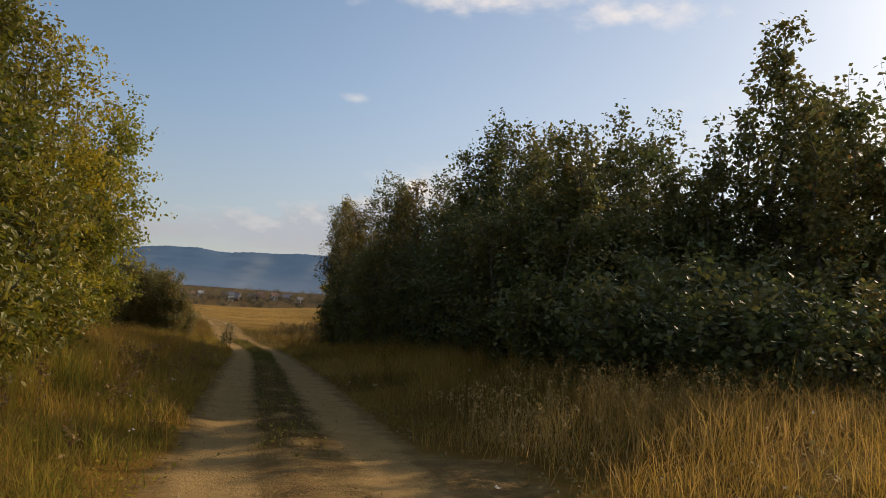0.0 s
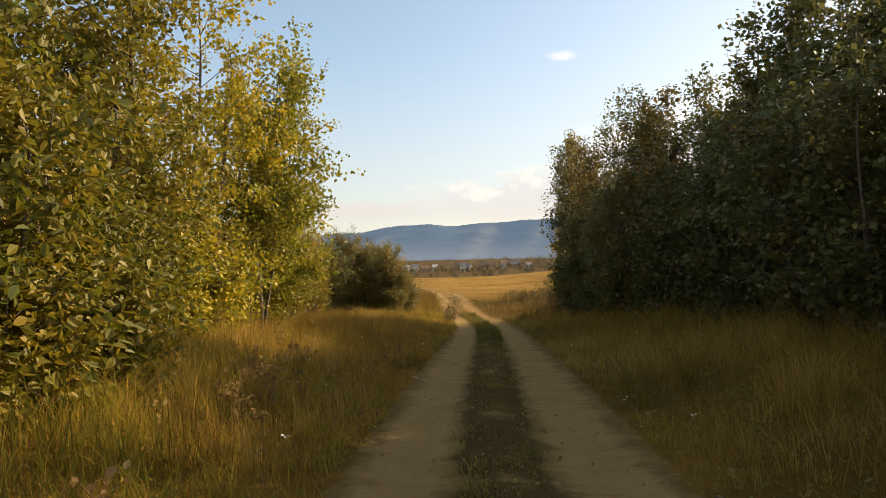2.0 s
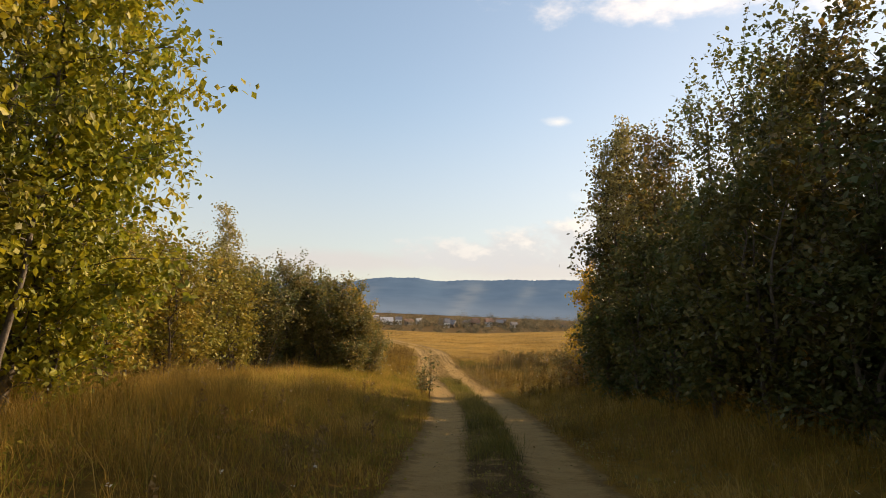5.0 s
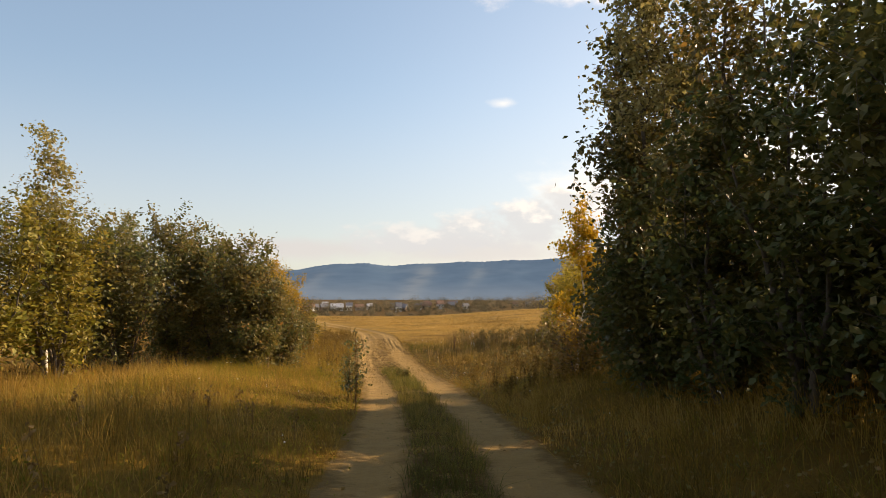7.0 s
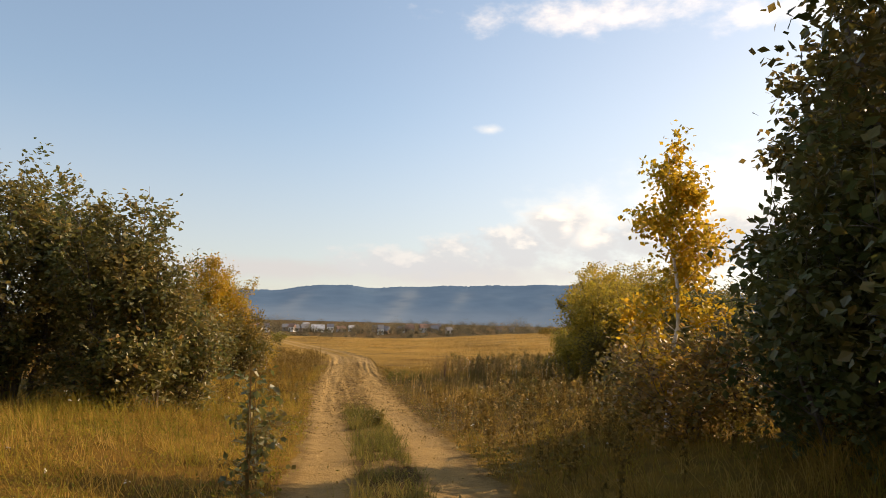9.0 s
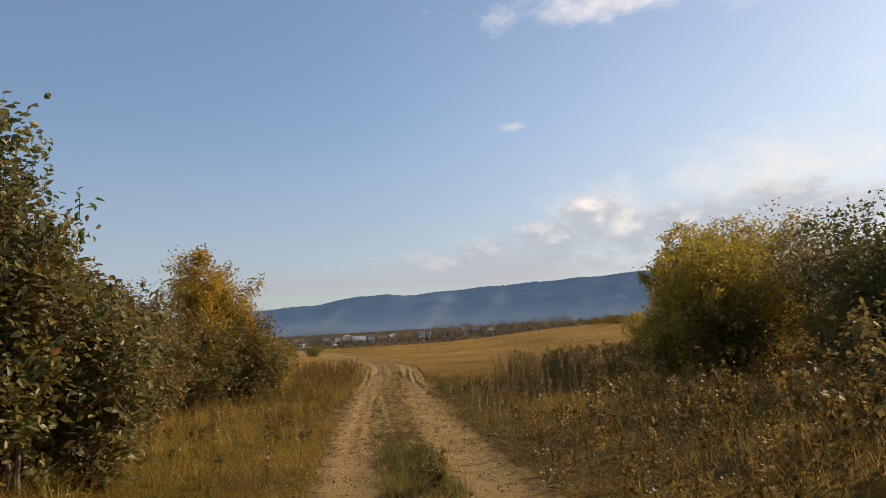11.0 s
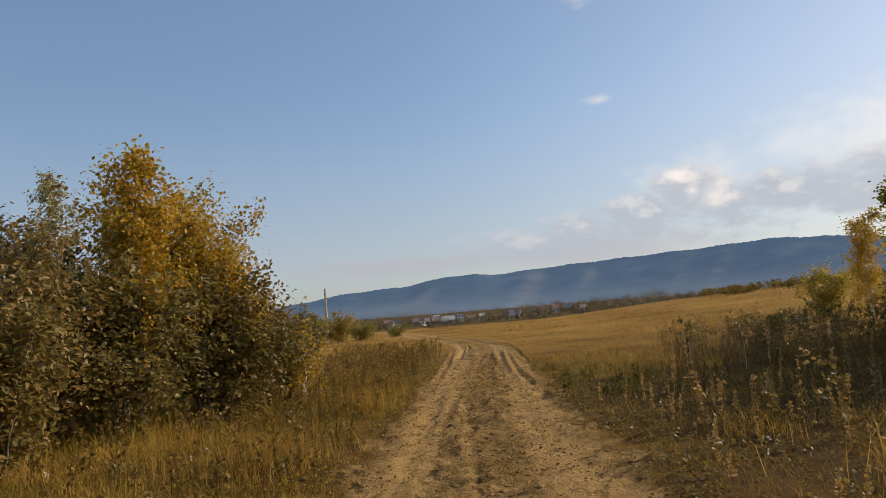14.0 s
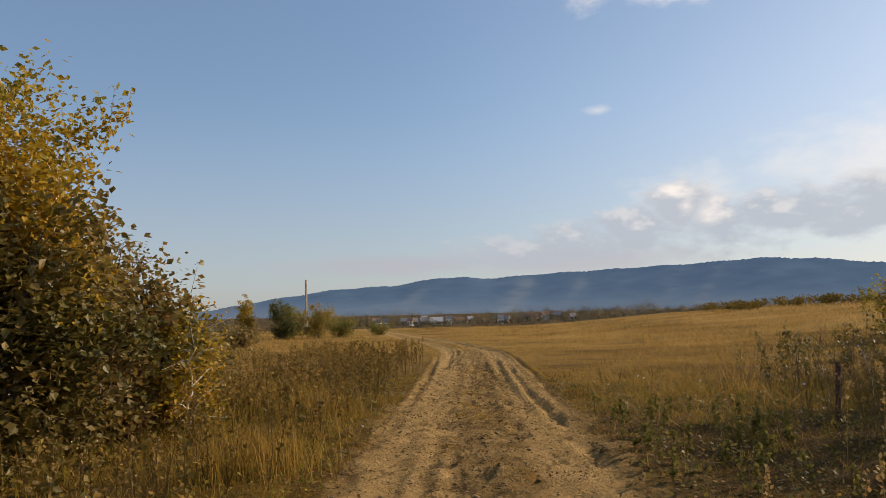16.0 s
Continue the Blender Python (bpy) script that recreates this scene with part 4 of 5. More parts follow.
tree("green_shrub", -4.15, 61.0, 1.7, 0.6, LEAF_SHADE, BARK, 1900, 0.1, 4, 0.02, 0.75, 0.55, 0.2, 298, "open dark green shrub with upright shoots", "shrub")
tree("pale_birch", -18.2, 74.8, 8.6, 1.6, LEAF_PALE, BIRCH_BARK, 7500, 0.12, 1, 0.2, 0.5, 0.4, 0.5, 299, "tall thin pale birch out in the meadow")

tree("golden_birch", 5.2, 41.8, 4.1, 0.8, LEAF_BRIGHT, BIRCH_BARK, 6500, 0.09, 1, 0.1, 0.5, 0.4, 0.5, 301, "slender golden birch glowing beside the dark alder")
tree("round_willow", 10.1, 59.4, 4.1, 2.1, LEAF_WILLOW, BARK, 26000, 0.1, 14, 0.01, 0.9, 0.5, 0.4, 311, "broad rounded yellow-green willow bush", "bush", shoots=26)
for k, (x, y, h, rad, n, leaf) in enumerate([(9.1, 61.0, 1.9, 1.1, 7000, LEAF_WILLOW), (9.6, 58.0, 1.7, 1.3, 7000, LEAF_SHADE), (12.4, 57.4, 3.4, 2.2, 11000, LEAF_SHADE), (11.8, 53.6, 3.2, 1.9, 11000, LEAF_SHADE), (14.0, 60.6, 4.2, 2.4, 9000, LEAF_SHADE)]):
    tree("willow_shrub", x, y, h, rad, leaf, BARK, n, 0.095, 6, 0.01, 0.9, 0.5, 0.2, 314 + k, "low spreading shrub round the willow", "shrub", "shrubs round the willow")
tree("green_bush", 9.9, 51.6, 3.1, 1.9, LEAF_DARK, BARK, 12000, 0.1, 7, 0.01, 0.85, 0.5, 0.2, 312, "dark green leafy bush next to the willow", "bush", shoots=24, upright=0.3)
tree("golden_birch", 15.2, 78.8, 3.6, 0.9, LEAF_GOLD, BIRCH_BARK, 4000, 0.09, 1, 0.1, 0.5, 0.4, 0.5, 313, "small golden birch at the edge of the meadow")
for k, (x, y, h, rad, n) in enumerate([(12.4, 61.8, 4.8, 2.0, 14000), (10.5, 63.5, 4.7, 1.7, 24000), (13.2, 65.2, 5.0, 2.0, 12000), (11.4, 65.2, 4.4, 1.5, 12000), (11.7, 67.6, 3.8, 1.1, 9000), (9.9, 64.2, 1.6, 0.9, 5000), (12.3, 76.0, 1.7, 1.0, 3500)]):
    tree("willow_shrub", x, y, h, rad, LEAF_WILLOW, BARK, n, 0.1, 6, 0.01, 0.8, 0.5, 0.2, 340 + k, "yellow-green willow shrub standing in the meadow", "shrub", "shrubs round the willow", shoots=12, upright=0.3)
tree("golden_birch", 12.1, 71.8, 3.3, 0.6, LEAF_GOLD, BIRCH_BARK, 5000, 0.075, 1, 0.05, 0.15, 0.3, 0.2, 349, "slim pointed golden birch behind the willows", upright=0.4)
FAR_SHRUB = "shrub standing far out in the meadow near the pole"
for k, (x, y, h, rad, leaf, n, low) in enumerate([(-19.0, 112, 3.1, 1.5, LEAF_DARK, 6000, 0.02), (-21.6, 111, 3.7, 0.95, LEAF_GOLD, 4500, 0.02), (-16.6, 115, 2.5, 2.0, LEAF_BUSH, 5000, 0.02), (-19.3, 115, 2.6, 1.7, LEAF_WILLOW, 4500, 0.02), (-24.5, 104, 2.3, 2.0, LEAF_WILLOW, 4000, 0.02), (-14.2, 113, 1.4, 1.7, LEAF_BUSH, 3000, 0.02), (-28, 110, 2.4, 2.0, LEAF_BUSH, 3500, 0.02),
                                                  (-12.5, 124, 0.9, 1.4, LEAF_BUSH, 1800, 0.02), (-33, 106, 2.4, 2.0, LEAF_WILLOW, 3000, 0.02), (-15, 92.8, 0.9, 1.2, LEAF_RUST, 1800, 0.02), (-18, 90.8, 1.1, 1.3, LEAF_RUST, 1800, 0.02), (-22, 94.8, 1.3, 1.6, LEAF_WILLOW, 2200, 0.02)]):
    tree("meadow_shrub", x, y, h, rad, leaf, BARK, n, 0.14, 5, low, 0.75, 0.4, 0.3, 320 + k, FAR_SHRUB, "shrub", "shrubs in the meadow")

# ---- grasses ----
def blades(r, x, y, height, width, lean=0.35, segs=2):
    """Thin bent blades standing at the given places."""
    n = len(x)
    z = ground_z(x, y) - 0.01
    th, la = r.uniform(0, 6.28, n), r.uniform(0, 6.28, n)
    h = height * r.uniform(0.55, 1.25, n)
    bend = h * np.abs(r.normal(0.1, lean, n)) + 0.02
    bx, by = np.cos(la) * bend - 0.12 * h, np.sin(la) * bend
    wx, wy = np.cos(th) * width / 2, np.sin(th) * width / 2
    base = np.c_[x, y, z]
    side = np.c_[wx, wy, 0 * wx]
    tip = base + np.c_[bx, by, h]
    k = np.arange(n)
    tint = np.clip(r.beta(2.2, 2.2, n), 0, 1)
    if segs == 1:
        v = np.stack([base - side, base + side, tip], 1).reshape(-1, 3)
        return v, np.c_[k * 3, k * 3 + 1, k * 3 + 2], np.repeat(tint, 3)
    mid = base + np.c_[bx * 0.3, by * 0.3, h * 0.58]
    v = np.stack([base - side, base + side, mid - side * 0.75, mid + side * 0.75, tip], 1).reshape(-1, 3)
    k = k * 5
    return v, np.r_[np.c_[k, k + 1, k + 3], np.c_[k, k + 3, k + 2], np.c_[k + 2, k + 3, k + 4]], np.repeat(tint, 5)


def meadow(name, seed, count, ulim, ylim, height, width, mat, label, segs=2, bare=0.35, patch=2.5, lean=0.7, thin=1.0, clump=0.0):
    """Blades over a stretch of the verge or the meadow. clump: the share of them that stands in tussocks of their own height and tint."""
    r = np.random.RandomState(seed)
    u, y = r.uniform(*ulim, count), r.uniform(*ylim, count)
    heads = max(2, count // 45)
    cu, cy, which = r.uniform(*ulim, heads), r.uniform(*ylim, heads), r.randint(0, heads, count)
    tussock = r.uniform(0, 1, count) < clump
    wide = r.uniform(0.05, 0.16, heads)[which]
    u = np.where(tussock, cu[which] + r.normal(0, 1, count) * wide, u)
    y = np.where(tussock, cy[which] + r.normal(0, 1, count) * wide, y)
    own = np.where(tussock, r.uniform(0.7, 1.75, heads)[which], 0.9)
    shade = np.where(tussock, r.normal(0, 0.2, heads)[which], 0.0)
    x = u + track_x(y)
    keep = (dirt_share(u, y) < bare + r.normal(0, 0.12, count)) & (worn_share(x, y) * thin < r.uniform(0.1, 1.0, count)) & (wave(x, y, patch, seed) + r.normal(0, 0.55, count) > -0.55)
    x, y, own, shade = x[keep], y[keep], own[keep], shade[keep]
    h = own * height * (1 + 0.3 * wave(x, y, 3.1, seed + 1) + 0.25 * wave(x, y, 0.9, seed + 5)) * np.where(y > 68, np.clip(0.08 + 0.09 * np.abs(u[keep]), 0.15, 1.0), np.clip(0.1 + 0.3 * np.abs(u[keep]), 0.3, 1.0))
    v, t, tint = blades(r, x, y, h, width, lean, segs)
    k = len(v) // len(x)
    tint = np.clip(tint * 0.7 + 0.1 + np.repeat(shade, k) + 0.3 * np.repeat(smoothstep(y, 62, 96) - smoothstep(y, 54, 64) * 0.75, k) + 0.36 * np.repeat(wave(x, y * 1.7, 15, 7) + 0.6 * wave(x, y * 2.0, 5, 8), k) + 0.2 * np.repeat(wave(x, y, 4.2, seed + 2), k) + 0.16 * np.repeat(wave(x, y, 1.1, seed + 3), k), 0, 1)
    tagged(new(name, mesh(name, v, t, mat, tint)), label, "grass", kind="stuff")


meadow("grass", 401, 56000, (-7.5, -0.95), (3, 34), 0.36, 0.0065, GRASS_DRY, "tall dry golden grass along the verge", clump=0.6)
meadow("grass", 402, 36000, (-7.5, -0.95), (34, 64), 0.25, 0.009, GRASS_DRY, "tall dry golden grass along the verge", 1, clump=0.6)
meadow("grass", 403, 50000, (1.0, 7.0), (3, 38), 0.38, 0.007, GRASS_DRY, "tall dry golden grass along the verge", clump=0.6)
meadow("grass", 404, 38000, (1.0, 8.5), (36, 66), 0.21, 0.009, GRASS_DRY, "dry golden grass along the verge", 1, clump=0.6)
meadow("green_grass", 405, 40000, (-6, -0.9), (3, 64), 0.26, 0.008, GRASS_GREEN, "olive green grass among the dry grass", 1, clump=0.5)
meadow("green_grass", 406, 32000, (0.95, 7), (3, 64), 0.25, 0.008, GRASS_GREEN, "olive green grass among the dry grass", 1, clump=0.5)
meadow("green_grass", 420, 15000, (-6, -1.0), (3, 16), 0.4, 0.008, GRASS_GREEN, "tall olive green grass along the verge", 2, clump=0.7)
meadow("short_grass", 407, 11500, (-0.34, 0.36), (4, 50), 0.26, 0.006, HUMP_GREEN, "short worn grass on the hump between the ruts", 2, 0.75, 0.9, 0.7, 0.3, 0.6)
meadow("golden_grass", 418, 5000, (1.7, 7.0), (4.5, 12), 0.48, 0.008, GRASS_GOLD, "tall golden grass along the verge", 2)
meadow("hump_grass", 415, 9000, (-0.36, 0.4), (26, 48), 0.55, 0.008, HUMP_GREEN, "tufts of dark olive grass on the hump between the ruts", 2, 0.75, 0.8, 0.8, 0.3, 0.75)
meadow("far_grass", 408, 90000, (-30, 36), (60, 84), 0.27, 0.016, GRASS_GOLD, "golden grass of the open meadow", 1, lean=1.0)
meadow("far_grass", 412, 70000, (-45, 60), (82, 112), 0.27, 0.024, GRASS_GOLD, "golden grass of the open meadow", 1, lean=1.0)
meadow("far_grass", 409, 60000, (-60, 90), (108, 165), 0.27, 0.042, GRASS_GOLD, "golden grass of the far meadow", 1, lean=1.0)
meadow("far_grass", 410, 34000, (6.5, 34), (44, 64), 0.34, 0.014, GRASS_GOLD, "golden grass of the open meadow", 1, lean=0.9)
meadow("far_grass", 411, 22000, (-26, -6.5), (34, 64), 0.34, 0.014, GRASS_GOLD, "golden grass of the open meadow", 1, lean=0.9)
meadow("track_grass", 416, 40000, (-1.6, 1.8), (46, 74), 0.085, 0.006, GRASS_DRY, "sparse trodden grass on the sandy track", 1, 0.88, 0.8, 1.1, 0.2)
meadow("short_growth", 417, 26000, (0.9, 5.8), (44, 64), 0.1, 0.007, GRASS_DRY, "short dead growth beside the track", 1, 0.5, 1.2, 1.1, 0.0)


def plants(name, seed, places, height, mat, label, tops=True, sprigs=7, leaf=0.045):
    """Upright dry weeds: a stalk each, short side shoots, small leaves and a loose seed head."""
    r = np.random.RandomState(seed)
    wood, spots = [], []
    for x, y in places:
        h = height * r.uniform(0.6, 1.2)
        b = np.array([x, y, float(ground_z(x, y)) - 0.01])
        tip = b + [r.normal(0, 0.12) * h, r.normal(0, 0.12) * h, h]
        wood.append(tube([b, (b + tip) / 2 + r.normal(0, 0.02, 3), tip], 0.005, 0.002, 3))
        for s in range(sprigs):
            k = r.uniform(0.3, 1.0)
            p = b * (1 - k) + tip * k
            q = p + r.normal(0, 1, 3) * [0.07, 0.07, 0.03] * h + [0, 0, 0.09 * h]
            wood.append(tube([p, q], 0.0025, 0.001, 3))
            spots += [p * (1 - j) + q * j for j in (0.4, 0.75, 1.0)]
        if tops:
            spots += [tip + r.normal(0, 1, 3) * [0.018, 0.018, 0.05] - [0, 0, 0.05] for _ in range(9)]
    v, t = join(wood)
    lv, lt, lint = leaves(r, np.array(spots), leaf, 0.1, 0.7)
    tint = np.r_[np.full(len(v), 0.3), lint]
    tagged(new(name, mesh(name, np.r_[v, lv], np.r_[t, lt + len(v)], mat, tint)), label, "weeds", kind="stuff")


def scatter(seed, n, ulim, ylim):
    r = np.random.RandomState(seed)
    y = r.uniform(*ylim, n)
    return list(zip(r.uniform(*ulim, n) + track_x(y), y))


plants("dry_weeds", 421, scatter(421, 160, (3.1, 5.8), (57.0, 60.6)), 0.82, STALK, "dense brown dried weed stalks standing beside the post", True, 4, 0.03)
plants("leafy_weeds", 429, scatter(429, 190, (4.4, 9.8), (58.5, 66.0)), 0.85, LEAF_SHADE, "dark leafy tall weeds in the shade of the willows", True, 9, 0.06)
plants("fluffy_weeds", 430, scatter(430, 12, (4.6, 9.0), (59, 63.5)), 0.9, WHITE_FLOWER, "grey-white fluffy seed heads above the weeds", True, 1, 0.03)
plants("dry_weeds", 422, scatter(422, 300, (1.5, 6.8), (37, 51)), 0.5, VERGE_WEED, "brown dried leafy weeds in a dense stand beside the track", True, 8, 0.05)
plants("dry_weeds", 441, scatter(441, 120, (4.0, 9.0), (44, 57)), 0.8, VERGE_WEED, "tall brown dried weeds in front of the willows", True, 9, 0.055)
plants("leafy_weeds", 442, scatter(442, 80, (2.8, 8.0), (42, 56)), 0.6, LEAF_SHADE, "olive green leafy weeds among the dead stalks", True, 10, 0.075)
plants("pale_stalks", 443, scatter(443, 45, (1.8, 8.0), (38, 56)), 0.7, PALE_STRAW, "bleached bent stalks among the weeds", True, 3, 0.05)
plants("dry_weeds", 423, scatter(423, 380, (-4.8, -1.45), (49, 74)), 0.48, VERGE_WEED, "brown dried leafy weeds in the verge near the birches", True, 7, 0.045)
plants("leafy_weeds", 445, scatter(445, 300, (-6.5, -1.9), (60, 84)), 0.5, VERGE_WEED, "red-brown and ochre leafy weeds along the track", True, 9, 0.055)
plants("leafy_weeds", 444, scatter(444, 70, (-4.4, -1.5), (46, 66)), 0.36, LEAF_SHADE, "olive leafy herbs in the verge near the birches", False, 8, 0.06)
plants("dry_weeds", 419, scatter(419, 150, (-4.6, -1.5), (55, 70)), 0.6, STALK, "thin dry stalks in the grass near the birches", True, 3, 0.024)
plants("dry_weeds", 424, scatter(424, 60, (-3.5, -1.2), (4, 34)), 0.5, STALK, "dried weed stalks in the verge grass")
plants("pale_reeds", 425, scatter(425, 260, (2.0, 5.6), (6.3, 10.0)), 0.5, PALE_STRAW, "pale straw-coloured tall grass heads", True, 1, 0.035)
plants("pale_reeds", 426, scatter(426, 40, (2.4, 6.5), (51, 57)), 0.45, PALE_STRAW, "pale straw-coloured seed heads", True, 2, 0.022)
plants("green_weeds", 427, scatter(427, 15, (-0.15, 0.35), (44.9, 46.2)), 0.26, LEAF_SHADE, "clump of dark green weeds on the hump of the track", False, 9, 0.055)
plants("green_weeds", 428, scatter(428, 60, (1.3, 3.0), (57, 61.5)), 0.28, HUMP_GREEN, "low dark green weeds beside the track", False, 12, 0.04)


def tuft(x, y, spread, count, height, mat, seed, label):
    """A dense clump of dry grass spraying outwards."""
    r = np.random.RandomState(seed)
    px, py = r.normal(x, spread, count), r.normal(y, spread, count)
    v, t, tint = blades(r, px, py, np.full(count, height), 0.007, 0.45, 2)
    tagged(new("grass_tuft", mesh("grass_tuft", v, t, mat, tint)), label, "grass", "grass tufts", kind="stuff")


for k, (x, y, sp, n, h) in enumerate([(3.6, 52.4, 0.35, 350, 0.42), (2.7, 54.4, 0.2, 200, 0.3), (-2.2, 58.4, 0.3, 600, 0.4), (-2.8, 62.0, 0.4, 700, 0.45), (-2.3, 54.2, 0.35, 700, 0.4)]):
    tuft(x, y, sp, n, h, GRASS_DRY, 480 + k, "clump of tall dry yellow grass")


def spikes(name, seed, places, height, mat, label):
    """Upright seed spikes: each stalk is set thickly with short pointed scales."""
    r = np.random.RandomState(seed)
    wood, spots = [], []
    for x, y in places:
        h = height * r.uniform(0.6, 1.25)
        b = np.array([x, y, float(ground_z(x, y)) - 0.01])
        tip = b + [r.normal(0, 0.07) * h, r.normal(0, 0.07) * h, h]
        wood.append(tube([b, tip], 0.005, 0.002, 3))
        k = r.uniform(0.3, 1.0, 46)[:, None]
        spots.append(b * (1 - k) + tip * k + r.normal(0, 1, (46, 3)) * [0.013, 0.013, 0.01] * (1.5 - k))
    v, t = join(wood)
    lv, lt, lint = leaves(r, np.concatenate(spots), 0.029, -0.8, 0.4)
    tagged(new(name, mesh(name, np.r_[v, lv], np.r_[t, lt + len(v)], mat, np.r_[np.full(len(v), 0.3), lint])), label, "weeds", kind="stuff")


spikes("seed_spikes", 471, scatter(471, 32, (1.5, 4.2), (54.7, 56.6)), 0.38, PALE_STRAW, "pale straw-coloured seed spikes at the edge of the weeds")
spikes("seed_spikes", 472, scatter(472, 30, (1.7, 5.6), (50.0, 56.0)), 0.42, PALE_STRAW, "pale straw-coloured seed spikes beside the track")
spikes("seed_spikes", 473, scatter(473, 38, (2.6, 6.6), (54.0, 58.5)), 0.68, PALE_STRAW, "tall brown seed spikes among the weeds")


def herbs(name, seed, count, ulim, ylim, high, size, mat, label, bare=0.55):
    """Small leaves of low herbs, litter and clover, in loose patches near the ground."""
    r = np.random.RandomState(seed)
    u, y = r.uniform(*ulim, count), r.uniform(*ylim, count)
    x = u + track_x(y)
    keep = (dirt_share(u, y) < bare + r.normal(0, 0.2, count)) & (wave(x, y, 1.4, seed) + r.normal(0, 0.35, count) > -0.05)
    x, y = x[keep], y[keep]
    where = np.c_[x, y, ground_z(x, y) + r.uniform(0.0, 1.0, len(x)) ** 1.6 * high]
    v, t, tint = leaves(r, where, size, 0.1, 0.6)
    tint = np.clip(tint + 0.2 * np.repeat(wave(x, y, 2.3, seed + 1), 4), 0, 1)
    tagged(new(name, mesh(name, v, t, mat, tint)), label, "herbs", kind="stuff")


herbs("low_herbs", 431, 30000, (-5.5, -0.9), (36, 68), 0.18, 0.036, GRASS_GREEN, "low green and brown herbs under the grass")
herbs("low_herbs", 432, 44000, (0.9, 7.0), (40, 66), 0.16, 0.042, LEAF_SHADE, "low brown and green herbs under the grass")
herbs("low_herbs", 433, 20000, (-5.5, -0.9), (4, 36), 0.18, 0.04, GRASS_GREEN, "low green and brown herbs under the grass")
herbs("low_herbs", 434, 18000, (0.95, 6.5), (4, 36), 0.2, 0.05, LEAF_RUST, "low green and brown herbs under the grass")
herbs("hump_herbs", 435, 7000, (-0.5, 0.5), (6, 52), 0.09, 0.04, HUMP_GREEN, "low herbs on the hump between the ruts")


herbs("track_litter", 436, 16000, (-1.7, 1.8), (44, 72), 0.012, 0.035, STALK, "bits of dry stem and leaf lying on the track", 3.0)
herbs("track_litter", 437, 2200, (-1.3, 1.3), (5, 44), 0.012, 0.035, LEAF_RUST, "fallen leaves and bits of straw lying on the track", 3.0)


def tall_weed(x, y, h, seed, label, stems=4, leaf=0.055, mat=None, sprigs=16, wide=0.1):
    r = np.random.RandomState(seed)
    base = new("tall_weed", None)
    base.location = (x, y, float(ground_z(x, y)) - 0.01)
    tagged(base, label, "weed", "tall weeds")
    wood, spots = [], []
    for s in range(stems):
        tip = np.array([r.normal(0, 0.09), r.normal(0, 0.09), h * r.uniform(0.7, 1.0)])
        wood.append(tube([(0, 0, 0), tip * 0.5 + r.normal(0, 0.02, 3), tip], 0.006, 0.002, 4))
        for _ in range(sprigs):
            p = tip * r.uniform(0.2, 1.0)
            q = p + r.normal(0, 1, 3) * [wide, wide, 0.03] + [0, 0, 0.05]
            wood.append(tube([p, q], 0.003, 0.001, 3))
            spots += [p * (1 - j) + q * j for j in (0.3, 0.6, 0.85, 1.0)]
    v, t = join(wood)
    tagged(child("stalk", mesh("stalk", v, t, STALK, np.full(len(v), 0.3)), base), kind="stuff")
    v, t, tint = leaves(r, np.array(spots), leaf, 0.2, 0.6)
    tagged(child("foliage", mesh("foliage", v, t, mat or LEAF_BUSH, tint), base), kind="stuff")


for k, (x, y, h) in enumerate([(-0.05, 37.2, 1.5), (-0.2, 38.2, 1.25), (-0.35, 39.4, 1.0), (-0.5, 40.6, 0.8)]):
    tall_weed(x, y, h, 440 + k, "tall leafy weed with dark leaves at the edge of the track", 5, 0.07, LEAF_SUCKER, 8, 0.14)
for k, (x, y, h) in enumerate([(-1.4, 13.2, 0.75), (-1.55, 12.5, 0.6), (-1.3, 14.1, 0.65), (-1.7, 13.7, 0.7), (-1.25, 9.3, 0.5), (-2.0, 16.8, 0.6)]):
    tall_weed(x, y, h, 450 + k, "dry weed with pale curled leaves in the verge", 4, 0.06, WEED, 4, 0.14)


def flowers():
    r = np.random.RandomState(451)
    n = 130
    y = np.r_[r.uniform(5, 34, n // 2), r.uniform(36, 64, n - n // 2)]
    u = np.where(r.uniform(0, 1, n) < 0.55, r.uniform(-5, -1.1, n), r.uniform(1.3, 6, n))
    x = u + track_x(y)
    where = np.repeat(np.c_[x, y, ground_z(x, y) + r.uniform(0.12, 0.42, n)], 4, 0) + r.normal(0, 0.008, (n * 4, 3))
    v, t, tint = leaves(r, where, 0.026, 0.0, 0.6)
    tagged(new("seed_tufts", mesh("seed_tufts", v, t, WHITE_FLOWER, tint)), "small whitish seed tufts scattered in the grass", "flowers", kind="stuff")


flowers()


